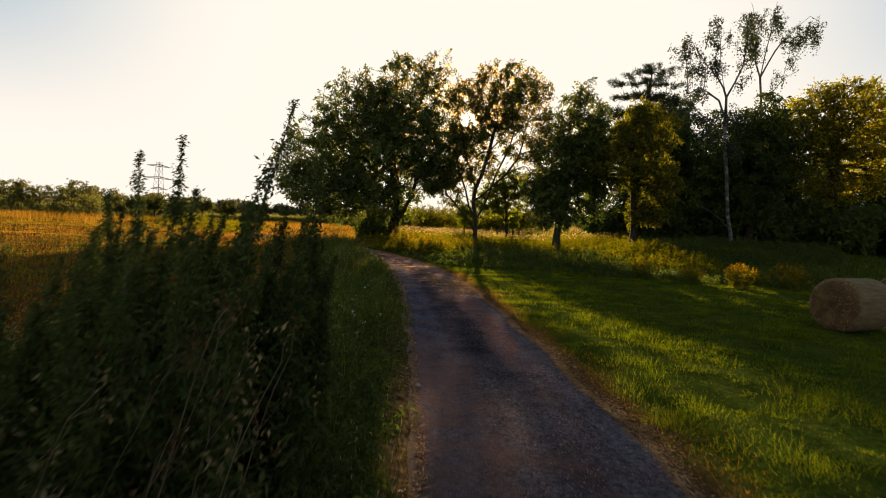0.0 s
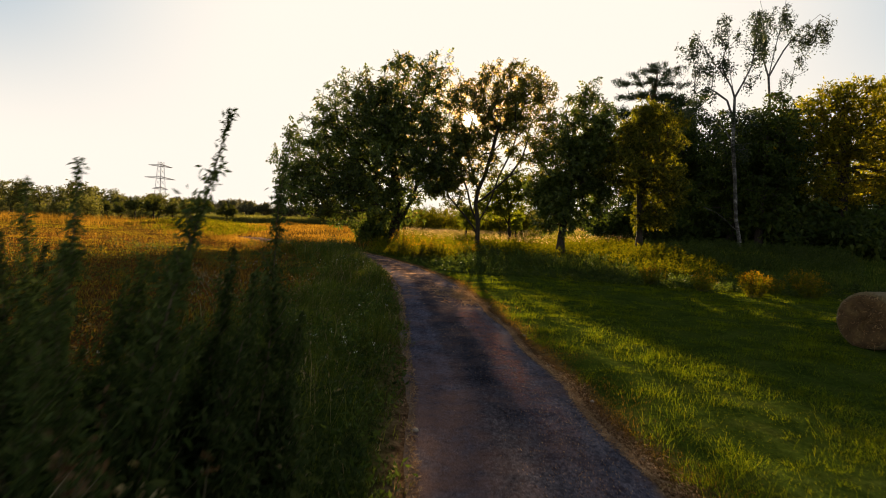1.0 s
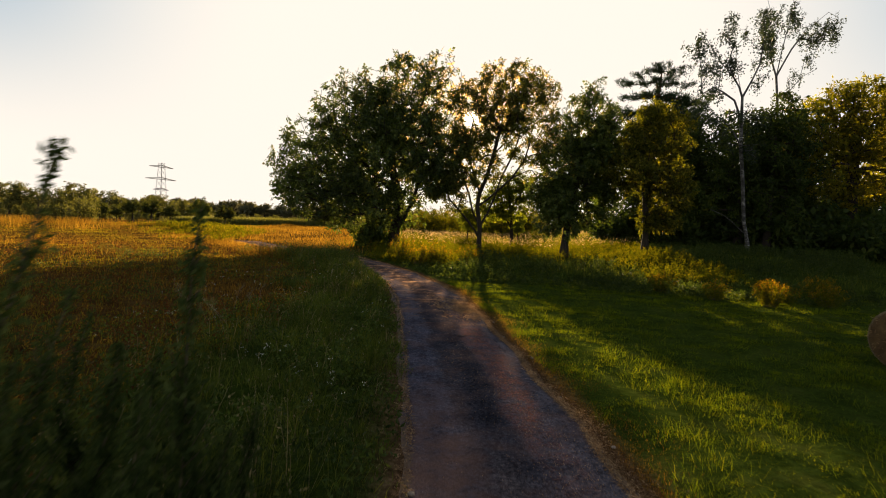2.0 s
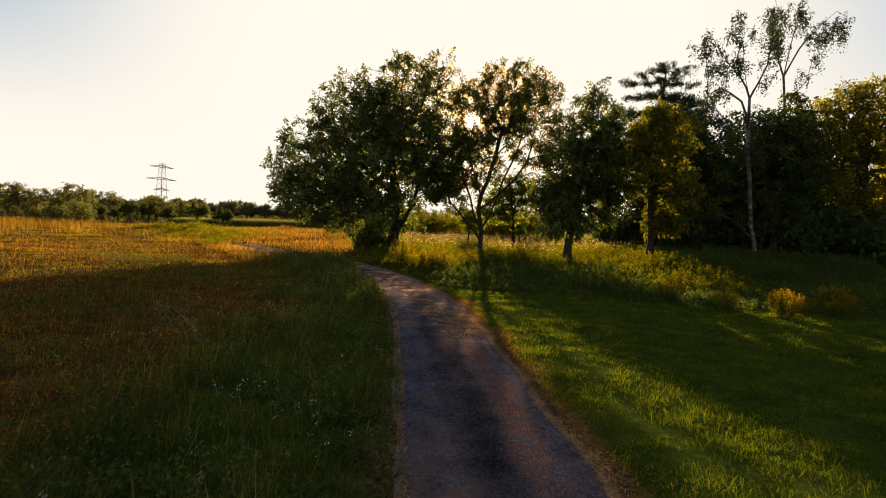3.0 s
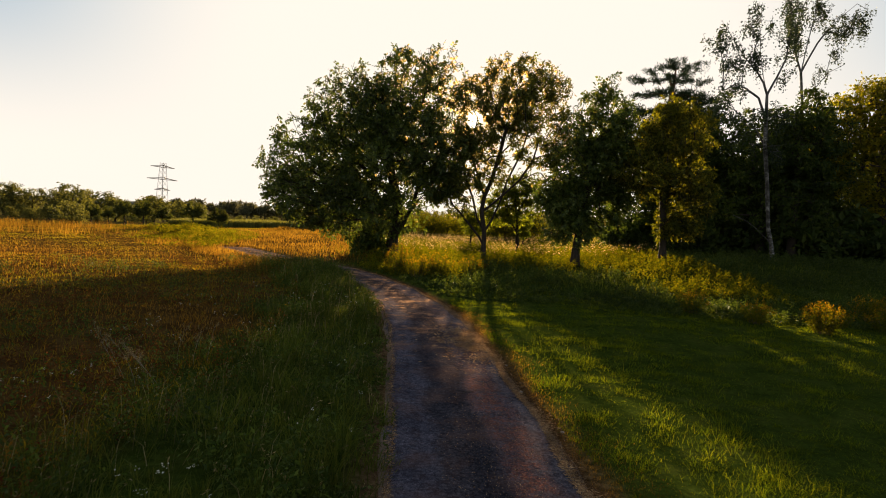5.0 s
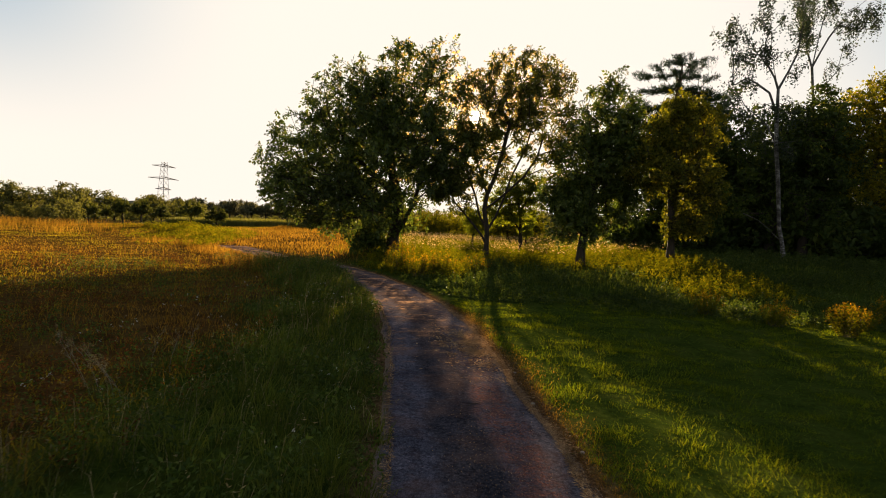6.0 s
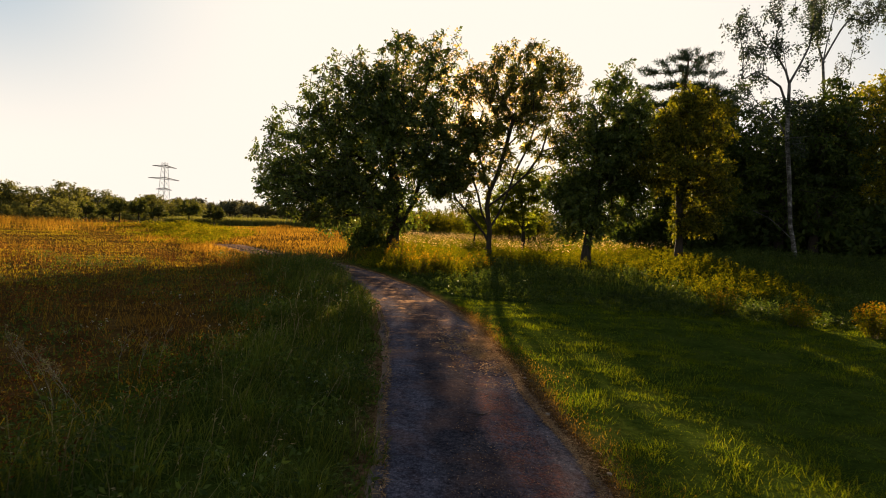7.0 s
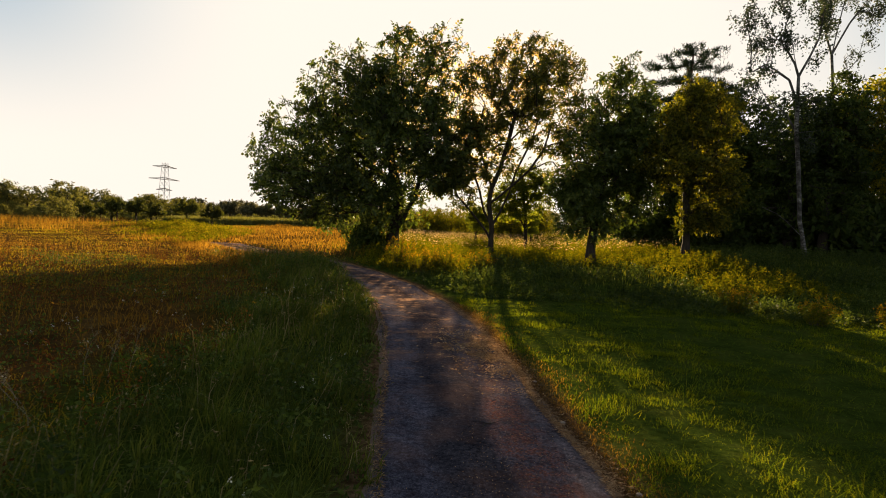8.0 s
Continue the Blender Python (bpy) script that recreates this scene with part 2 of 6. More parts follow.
def ground_material():
    m, n, l = material("field_ground")
    geo = n.new("ShaderNodeNewGeometry")
    at = geo.outputs["Position"]
    split = n.new("ShaderNodeSeparateXYZ")
    l.new(at, split.inputs[0])
    wobble = noise_tex(n, l, at, 0.35, 3.0)
    grain = noise_tex(n, l, at, 9.0, 6.0, 0.7)
    clump = noise_tex(n, l, at, 1.3, 5.0, 0.6)
    green = ramp(n, l, clump, [(0.3, (0.022, 0.037, 0.006)), (0.5, (0.038, 0.058, 0.009)), (0.75, (0.062, 0.075, 0.014))])
    dry = ramp(n, l, clump, [(0.3, (0.045, 0.025, 0.009)), (0.5, (0.08, 0.046, 0.015)), (0.75, (0.125, 0.08, 0.026))])
    edge = n.new("ShaderNodeMath")
    edge.operation = "MULTIPLY_ADD"
    l.new(wobble, edge.inputs[0])
    edge.inputs[1].default_value = 2.5
    l.new(split.outputs[0], edge.inputs[2])
    side = n.new("ShaderNodeMapRange")
    l.new(edge.outputs[0], side.inputs[0])
    side.inputs[1].default_value, side.inputs[2].default_value = -3.4, -1.8
    col = mixed(n, l, "MIX", side.outputs[0], dry, green)
    far = n.new("ShaderNodeMapRange")
    l.new(split.outputs[1], far.inputs[0])
    far.inputs[1].default_value, far.inputs[2].default_value = 60.0, 75.0
    mead = ramp(n, l, wobble, [(0.3, (0.07, 0.07, 0.02)), (0.7, (0.12, 0.09, 0.03))])
    col = mixed(n, l, "MIX", far.outputs[0], col, mead)
    beside = n.new("ShaderNodeAttribute")
    beside.attribute_name = "roadside"
    soil = ramp(n, l, grain, [(0.3, (0.05, 0.028, 0.015)), (0.5, (0.11, 0.066, 0.035)), (0.7, (0.2, 0.13, 0.075))])
    col = mixed(n, l, "MIX", beside.outputs["Fac"], col, soil)
    speck = ramp(n, l, grain, [(0.3, (0.55, 0.55, 0.55)), (0.7, (1.3, 1.3, 1.3))])
    col = mixed(n, l, "MULTIPLY", 1.0, col, speck)
    p = n.new("ShaderNodeBsdfPrincipled")
    p.inputs["Roughness"].default_value = 1.0
    p.inputs["Specular IOR Level"].default_value = 0.0
    l.new(col, p.inputs["Base Color"])
    b = n.new("ShaderNodeBump")
    b.inputs["Strength"].default_value, b.inputs["Distance"].default_value = 0.7, 0.06
    l.new(grain, b.inputs["Height"])
    l.new(b.outputs[0], p.inputs["Normal"])
    out = n.new("ShaderNodeOutputMaterial")
    l.new(p.outputs[0], out.inputs["Surface"])
    return m


def road_material():
    """Old tar with worn wheel tracks, rusty grit along the crown and pale dust at the rims; u runs across, v along in metres."""
    m, n, l = material("old_asphalt")
    uv = n.new("ShaderNodeUVMap")
    uv.uv_map = "UVMap"
    geo = n.new("ShaderNodeNewGeometry")
    at = geo.outputs["Position"]
    split = n.new("ShaderNodeSeparateXYZ")
    l.new(uv.outputs[0], split.inputs[0])
    fine = noise_tex(n, l, at, 110.0, 4.0, 0.85)
    tar = ramp(n, l, fine, [(0.28, (0.032, 0.033, 0.043)), (0.5, (0.086, 0.087, 0.113)), (0.66, (0.18, 0.174, 0.205)), (0.78, (0.4, 0.37, 0.37))])
    # long streaks that follow the lane
    lane = n.new("ShaderNodeMapping")
    lane.inputs["Scale"].default_value = (7.0, 0.35, 1.0)
    l.new(uv.outputs[0], lane.inputs["Vector"])
    streak = ramp(n, l, noise_tex(n, l, lane.outputs[0], 1.0, 5.0, 0.6), [(0.3, (0.72, 0.72, 0.74)), (0.5, (1.0, 1.0, 1.02)), (0.72, (1.3, 1.27, 1.25))])
    tar = mixed(n, l, "MULTIPLY", 1.0, tar, streak)
    blot = ramp(n, l, noise_tex(n, l, at, 1.1, 6.0, 0.65), [(0.32, (0.55, 0.55, 0.58)), (0.5, (1.0, 1.0, 1.0)), (0.7, (1.4, 1.34, 1.3))])
    tar = mixed(n, l, "MULTIPLY", 1.0, tar, blot)
    pebble = n.new("ShaderNodeTexVoronoi")
    pebble.inputs["Scale"].default_value = 42.0
    l.new(at, pebble.inputs["Vector"])
    stones = ramp(n, l, pebble.outputs["Distance"], [(0.1, (1.45, 1.42, 1.4)), (0.45, (0.9, 0.9, 0.92)), (0.8, (0.5, 0.5, 0.52))])
    worn = ramp(n, l, noise_tex(n, l, at, 3.2, 6.0, 0.7), [(0.4, (0.15, 0.15, 0.15)), (0.6, (1, 1, 1))])
    tar = mixed(n, l, "MULTIPLY", worn, tar, stones)
    crust = ramp(n, l, noise_tex(n, l, at, 20.0, 6.0, 0.8), [(0.4, (0.5, 0.5, 0.52)), (0.5, (1.0, 1.0, 1.0)), (0.62, (1.75, 1.65, 1.56))])
    tar = mixed(n, l, "MULTIPLY", 1.0, tar, crust)
    # a dark relaid strip along the middle
    wander = noise_tex(n, l, at, 0.5, 4.0, 0.6)
    band = n.new("ShaderNodeMath")
    band.operation = "MULTIPLY_ADD"
    l.new(wander, band.inputs[0])
    band.inputs[1].default_value = 0.3
    l.new(split.outputs[0], band.inputs[2])
    dark = ramp(n, l, band.outputs[0], [(0.42, (0.92, 0.95, 1.02)), (0.5, (0.5, 0.5, 0.51)), (0.72, (0.5, 0.5, 0.51)), (0.8, (1, 1, 1))])
    where = n.new("ShaderNodeSeparateXYZ")
    l.new(at, where.inputs[0])
    relaid = n.new("ShaderNodeMapRange")
    l.new(where.outputs[1], relaid.inputs[0])
    for k, v in enumerate((7.0, 12.0, 0.35, 1.0)):
        relaid.inputs[k + 1].default_value = v
    tar = mixed(n, l, "MULTIPLY", relaid.outputs[0], tar, dark)
    rosy = ramp(n, l, noise_tex(n, l, at, 70.0, 4.0, 0.8), [(0.3, (0.09, 0.05, 0.042)), (0.7, (0.27, 0.17, 0.14))])
    blown = ramp(n, l, noise_tex(n, l, at, 0.8, 6.0, 0.7), [(0.47, (0, 0, 0)), (0.7, (0.6, 0.6, 0.6))])
    tar = mixed(n, l, "MIX", blown, tar, rosy)
    # mauve dust over the near side's wheel track
    dusted = ramp(n, l, split.outputs[0], [(0.05, (0.75, 0.75, 0.75)), (0.3, (0.7, 0.7, 0.7)), (0.42, (0, 0, 0))])
    until = n.new("ShaderNodeMapRange")
    l.new(where.outputs[1], until.inputs[0])
    for k, v in enumerate((10.2, 12.8, 1.0, 0.0)):
        until.inputs[k + 1].default_value = v
    dusted = mixed(n, l, "MULTIPLY", 1.0, dusted, until.outputs[0])
    dusted = mixed(n, l, "MULTIPLY", 1.0, dusted, ramp(n, l, noise_tex(n, l, at, 2.3, 7.0, 0.75), [(0.36, (0.1, 0.1, 0.1)), (0.58, (1, 1, 1))]))
    tar = mixed(n, l, "MIX", dusted, tar, rosy)
    # rusty grit: a ragged band beside it
    grit = ramp(n, l, noise_tex(n, l, at, 55.0, 5.0, 0.85), [(0.3, (0.06, 0.022, 0.018)), (0.5, (0.25, 0.094, 0.066)), (0.68, (0.54, 0.27, 0.19))])
    grit = mixed(n, l, "MULTIPLY", 0.85, grit, stones)
    mask = ramp(n, l, band.outputs[0], [(0.73, (0, 0, 0)), (0.8, (1, 1, 1)), (0.92, (1, 1, 1)), (0.99, (0.05, 0.05, 0.05))])
    breakup = ramp(n, l, noise_tex(n, l, at, 26.0, 9.0, 0.85), [(0.45, (0.04, 0.04, 0.04)), (0.55, (1, 1, 1))])
    breakup = mixed(n, l, "MULTIPLY", 1.0, breakup, ramp(n, l, noise_tex(n, l, at, 3.4, 6.0, 0.7), [(0.4, (0.15, 0.15, 0.15)), (0.55, (1, 1, 1))]))
    place_at = n.new("ShaderNodeSeparateXYZ")
    l.new(at, place_at.inputs[0])
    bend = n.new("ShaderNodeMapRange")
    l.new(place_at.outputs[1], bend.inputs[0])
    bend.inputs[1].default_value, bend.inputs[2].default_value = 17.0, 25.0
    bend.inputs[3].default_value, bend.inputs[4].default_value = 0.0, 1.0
    # dust drifts towards the bend, coloured bright orange to stand for sun patches
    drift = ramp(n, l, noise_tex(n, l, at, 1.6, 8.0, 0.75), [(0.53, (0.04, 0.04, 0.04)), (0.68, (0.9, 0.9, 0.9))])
    sun_dust = ramp(n, l, noise_tex(n, l, at, 40.0, 5.0, 0.8), [(0.3, (0.09, 0.045, 0.026)), (0.5, (0.3, 0.16, 0.09)), (0.66, (0.58, 0.36, 0.21))])
    strewn = []
    for a, b, lo, hi in ((9.0, 11.5, 0.15, 1.0), (17.0, 18.5, 1.0, 0.25)):
        reach = n.new("ShaderNodeMapRange")
        l.new(place_at.outputs[1], reach.inputs[0])
        for k, v in enumerate((a, b, lo, hi)):
            reach.inputs[k + 1].default_value = v
        strewn.append(reach.outputs[0])
    mask = mixed(n, l, "MULTIPLY", 1.0, mixed(n, l, "MULTIPLY", 1.0, mask, breakup), mixed(n, l, "MULTIPLY", 1.0, strewn[0], strewn[1]))
    col = mixed(n, l, "MIX", mask, tar, grit)
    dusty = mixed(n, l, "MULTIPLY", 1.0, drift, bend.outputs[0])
    col = mixed(n, l, "MIX", dusty, col, sun_dust)
    # pale dust towards the rims
    rim = n.new("ShaderNodeMath")
    rim.operation = "ABSOLUTE"
    mid = n.new("ShaderNodeMath")
    mid.operation = "MULTIPLY_ADD"
    l.new(split.outputs[0], mid.inputs[0])
    mid.inputs[1].default_value, mid.inputs[2].default_value = 2.0, -1.0
    l.new(mid.outputs[0], rim.inputs[0])
    frayed = n.new("ShaderNodeMath")
    frayed.operation = "MULTIPLY_ADD"
    l.new(noise_tex(n, l, at, 3.0, 5.0, 0.7), frayed.inputs[0])
    frayed.inputs[1].default_value = 0.2
    l.new(rim.outputs[0], frayed.inputs[2])
    dust = ramp(n, l, noise_tex(n, l, at, 45.0, 4.0, 0.8), [(0.3, (0.13, 0.09, 0.065)), (0.7, (0.38, 0.28, 0.2))])
    rimmask = ramp(n, l, frayed.outputs[0], [(0.92, (0, 0, 0)), (1.0, (0.8, 0.8, 0.8))])
    col = mixed(n, l, "MIX", rimmask, col, dust)
    p = n.new("ShaderNodeBsdfPrincipled")
    p.inputs["Roughness"].default_value = 0.78
    p.inputs["Specular IOR Level"].default_value = 0.0
    # tinted sheen on these drifts imitates the low sun's glare
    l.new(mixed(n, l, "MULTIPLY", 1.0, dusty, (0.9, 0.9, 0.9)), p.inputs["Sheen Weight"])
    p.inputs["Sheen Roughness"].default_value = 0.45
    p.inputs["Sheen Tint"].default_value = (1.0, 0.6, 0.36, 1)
    l.new(col, p.inputs["Base Color"])
    b = n.new("ShaderNodeBump")
    b.inputs["Strength"].default_value, b.inputs["Distance"].default_value = 1.0, 0.03
    l.new(noise_tex(n, l, at, 26.0, 6.0, 0.8), b.inputs["Height"])
    l.new(b.outputs[0], p.inputs["Normal"])
    out = n.new("ShaderNodeOutputMaterial")
    l.new(p.outputs[0], out.inputs["Surface"])
    return m


GROUND, ROAD = ground_material(), road_material()


# ---------------------------------------------------------------- mesh helpers
def mesh_of(name, verts, tris, mat, smooth=False, second=None, second_from=None):
    verts, tris = np.asarray(verts, np.float32), np.asarray(tris, np.int32)
    me = bpy.data.meshes.new(name)
    me.vertices.add(len(verts))
    me.vertices.foreach_set("co", verts.ravel())
    me.loops.add(tris.size)
    me.loops.foreach_set("vertex_index", tris.ravel())
    me.polygons.add(len(tris))
    me.polygons.foreach_set("loop_start", np.arange(0, tris.size, 3, dtype=np.int32))
    me.materials.append(mat)
    if smooth:
        me.polygons.foreach_set("use_smooth", np.ones(len(tris), bool))
    me.update(calc_edges=True)
    return me


def part(name, me, parent, label=""):
    ob = new(name, me)
    ob.parent = parent
    if label:
        ob["label"] = label
    return ob


def unit(v):
    return v / np.maximum(np.linalg.norm(v, axis=-1, keepdims=True), 1e-9)


def tubes(pa, pb, ra, rb, sides):
    """Tapered tubes from pa to pb, one for each row."""
    n = len(pa)
    d = unit(pb - pa)
    ref = np.where(np.abs(d[:, 2:3]) > 0.9, np.array([[1.0, 0, 0]]), np.array([[0, 0, 1.0]]))
    u = unit(np.cross(d, ref))
    w = np.cross(d, u)
    a = np.linspace(0, 2 * np.pi, sides, endpoint=False)
    ring = u[:, None, :] * np.cos(a)[None, :, None] + w[:, None, :] * np.sin(a)[None, :, None]
    va = pa[:, None, :] + ring * np.reshape(ra, (-1, 1, 1))
    vb = pb[:, None, :] + ring * np.reshape(rb, (-1, 1, 1))
    v = np.concatenate([va, vb], 1).reshape(-1, 3)
    i = np.arange(sides)
    j = (i + 1) % sides
    t = np.concatenate([np.stack([i, j, sides + i], 1), np.stack([j, sides + j, sides + i], 1)])
    t = (t[None] + (np.arange(n) * 2 * sides)[:, None, None]).reshape(-1, 3)
    return v, t


def pipe(line, radius, sides):
    """One bent tube along a line."""
    d = unit(np.gradient(line, axis=0))
    u = unit(np.cross(d, np.array([[0.3, 1.0, 0.1]])))
    w = np.cross(d, u)
    a = np.linspace(0, 2 * np.pi, sides, endpoint=False)
    v = line[:, None] + (u[:, None] * np.cos(a)[None, :, None] + w[:, None] * np.sin(a)[None, :, None]) * np.reshape(radius, (-1, 1, 1))
    i = (np.arange(len(line) - 1)[:, None] * sides + np.arange(sides)[None]).ravel()
    j = (np.arange(len(line) - 1)[:, None] * sides + (np.arange(sides)[None] + 1) % sides).ravel()
    return v.reshape(-1, 3), np.concatenate([np.stack([i, j, i + sides], 1), np.stack([j, j + sides, i + sides], 1)])


def joined(pieces):
    vs, ts, k = [], [], 0
    for v, t in pieces:
        vs.append(v)
        ts.append(t + k)
        k += len(v)
    return np.concatenate(vs), np.concatenate(ts)


def leaf_quads(rng, at, size, droop=0.3, aspect=0.5, along=None):
    """Small folded leaves: four corners, two triangles each."""
    n = len(at)
    d = unit(rng.normal(size=(n, 3)) + (0 if along is None else along) - np.array([0, 0, droop]))
    s = unit(np.cross(d, rng.normal(size=(n, 3))))
    up = np.cross(s, d)
    L = (size * rng.uniform(0.6, 1.35, (n, 1)))
    W = L * aspect * 0.5
    base = at
    tip = at + d * L - up * L * 0.12
    left = at + d * L * 0.45 + s * W + up * W * 0.3
    right = at + d * L * 0.45 - s * W + up * W * 0.3
    v = np.stack([base, left, tip, right], 1).reshape(-1, 3)
    k = np.arange(n)[:, None] * 4
    t = np.concatenate([k + np.array([[0, 1, 2]]), k + np.array([[0, 2, 3]])], 1).reshape(-1, 3)
    return v, t


def leaf_sprays(rng, at, size, leaflets=7, droop=0.35):
    """Compound leaves: pairs of leaflets along a short stalk and one at its end."""
    n = len(at)
    d = unit(rng.normal(size=(n, 3)) - np.array([0, 0, droop]))
    s = unit(np.cross(d, rng.normal(size=(n, 3)) * 0.6 + np.array([0, 0, 1.0])))
    up = np.cross(s, d)
    L = size * rng.uniform(0.7, 1.25, (n, 1))
    vs = []
    pairs = leaflets // 2
    for k in range(leaflets):
        f = (k // 2 + 0.6) / (pairs + 0.6)
        side = (-1, 1)[k % 2] if k < pairs * 2 else 0
        base = at + d * L * f * 1.35 - up * L * 0.4 * f * f
        way = unit(d * (0.55 if side else 1.0) + s * side * 0.9 - up * 0.35 + rng.normal(size=(n, 3)) * 0.22)
        across = unit(np.cross(way, up) + rng.normal(size=(n, 3)) * 0.3)
        l = L * (0.75 + 0.4 * f)
        vs.append(np.stack([base, base + way * l * 0.5 + across * l * 0.34, base + way * l - up * l * 0.12, base + way * l * 0.5 - across * l * 0.34], 1))
    v = np.stack(vs, 1).reshape(-1, 3)
    k = np.arange(n * leaflets)[:, None] * 4
    t = np.concatenate([k + np.array([[0, 1, 2]]), k + np.array([[0, 2, 3]])], 1).reshape(-1, 3)
    return v, t


def blades(rng, at, height, width, lean=0.35, wind=(0.1, 0.0), out=None):
    """Bent grass blades of three triangles."""
    n = len(at)
    a = rng.uniform(0, 2 * np.pi, n)
    side = np.stack([np.cos(a), np.sin(a), np.zeros(n)], 1)
    b = rng.uniform(0, 2 * np.pi, n)
    bend = np.stack([np.cos(b), np.sin(b), np.zeros(n)], 1) * (lean * rng.uniform(0.1, 1.3, n))[:, None] + np.array([[wind[0], wind[1], 0]])
    if out is not None:
        bend = bend + np.concatenate([out, np.zeros((n, 1))], 1)
    h = np.reshape(height, (-1, 1)) * np.ones((n, 1))
    w = np.reshape(width, (-1, 1)) * np.ones((n, 1)) * 0.5
    up = np.array([[0, 0, 1.0]])
    mid = at + (up * 0.62 + bend * 0.28) * h
    tip = at + (up * (1 - 0.25 * np.linalg.norm(bend, axis=1, keepdims=True)) + bend) * h
    v = np.stack([at - side * w, at + side * w, mid + side * w * 0.75, mid - side * w * 0.75, tip], 1).reshape(-1, 3)
    k = np.arange(n)[:, None] * 5
    t = np.concatenate([k + np.array([[0, 1, 2]]), k + np.array([[0, 2, 3]]), k + np.array([[3, 2, 4]])], 1).reshape(-1, 3)
    return v, t


def smooth01(x):
    x = np.clip(x, 0, 1)
    return x * x * (3 - 2 * x)


# ---------------------------------------------------------------- the lie of the land and the road's line
ROAD_X = [(-30, 1.09), (0, 1.2), (6, 1.17), (9.5, 1.11), (12.5, 0.99), (16, 0.81), (20.5, 0.53), (24, 0.17), (27, -0.4), (30, -1.24), (33, -2.5), (36.5, -4.46), (40, -6.72), (45, -10.06), (50, -13.6)]
HALF = 1.06


def road_line(step=0.25):
    ys = np.array([p[0] for p in ROAD_X], float)
    xs = np.array([p[1] for p in ROAD_X], float)
    y = np.arange(ys[0], ys[-1], step)
    x = np.interp(y, ys, xs)
    k = np.hanning(17)
    k /= k.sum()
    x = np.convolve(np.pad(x, 8, mode="edge"), k, "valid")
    x[:8] = np.interp(y[:8], ys, xs)
    return x, y


RX, RY = road_line()


def road_at(y):
    return np.interp(y, RY, RX)


def ripple(x, y):
    return 0.03 * np.sin(x * 1.1 + 0.7 * np.sin(y * 0.6)) * np.cos(y * 0.8) + 0.05 * np.sin(x * 0.31 + 1.0) * np.sin(y * 0.23)


def hummocks(x, y):
    a = np.sin(x * 3.7 + 2.3 * np.sin(y * 1.1 + 0.4) + 0.9 * np.sin(x * 1.3)) * np.sin(y * 3.1 + 2.1 * np.sin(x * 1.4 + 1.0))
    b = np.sin(x * 1.9 - y * 0.8 + 1.6 * np.sin(y * 0.9)) * np.sin(y * 1.7 + x * 0.6 + 1.2 * np.sin(x * 0.8 + 2.0))
    return 0.022 * a + 0.035 * b


def land(x, y):
    x, y = np.asarray(x, float), np.asarray(y, float)
    z = 0.35 * smooth01((y - 26) / 22)
    z = z + 1.0 * smooth01((x - 8) / 12) * smooth01((y - 22) / 20)
    z = z - 1.6 * smooth01((-x - 10) / 60) * smooth01((y - 30) / 80)
    z = z - 0.33 * smooth01((-x - 3.5) / 5) * smooth01((y - 31) / 9) * (1 - smooth01((y - 52) / 20))
    off = x - road_at(y)
    near = smooth01((np.abs(off) - 1.0) / 1.2)
    near = np.where(y > 50, 1.0, near)
    z = z + near * (ripple(x, y) + np.where(y < 40, hummocks(x, y), 0.0)) + (0.14 + 0.16 * smooth01((y - 18) / 10)) * smooth01((-off - 1.0) / 1.1) * (1 - 0.75 * smooth01((-off - 3.0) / 4.0)) * (1 - smooth01((y - 38) / 8)) * (1 - smooth01((-x - 3.5) / 3) * smooth01((y - 31) / 6))
    return z


def axis(parts_of):
    return np.unique(np.concatenate([np.arange(a, b, s) for a, b, s in parts_of]))


def build_ground():
    xs = axis([(-2400, -300, 150), (-300, -60, 20), (-60, -14, 2.0), (-14, 14, 0.28), (14, 60, 1.5), (60, 300, 20), (300, 2401, 150)])
    ys = axis([(-600, -60, 60), (-60, -4, 4), (-4, 40, 0.4), (40, 100, 2.0), (100, 400, 20), (400, 2601, 200)])
    X, Y = np.meshgrid(xs, ys)
    Z = land(X, Y)
    inside = (np.abs(X - road_at(Y)) < 0.98) & (Y < 49)
    Z = np.where(inside, Z - 0.05, Z)
    v = np.stack([X, Y, Z], -1).reshape(-1, 3)
    nx, ny = len(xs), len(ys)
    i = (np.arange(ny - 1)[:, None] * nx + np.arange(nx - 1)[None]).ravel()
    t = np.concatenate([np.stack([i, i + 1, i + nx + 1], 1), np.stack([i, i + nx + 1, i + nx], 1)])
    me = mesh_of("ground", v, t, GROUND, True)
    off = np.abs(X - road_at(Y)).ravel()
    soil = np.where(Y.ravel() < 49, 1 - smooth01((off - 1.15) / 0.35), 0.0)
    me.attributes.new("roadside", "FLOAT", "POINT").data.foreach_set("value", soil.astype(np.float32))
    ob = new("ground", me)
    tagged(ob, "grassy field ground with dry brown and green patches", "ground", kind="structure")


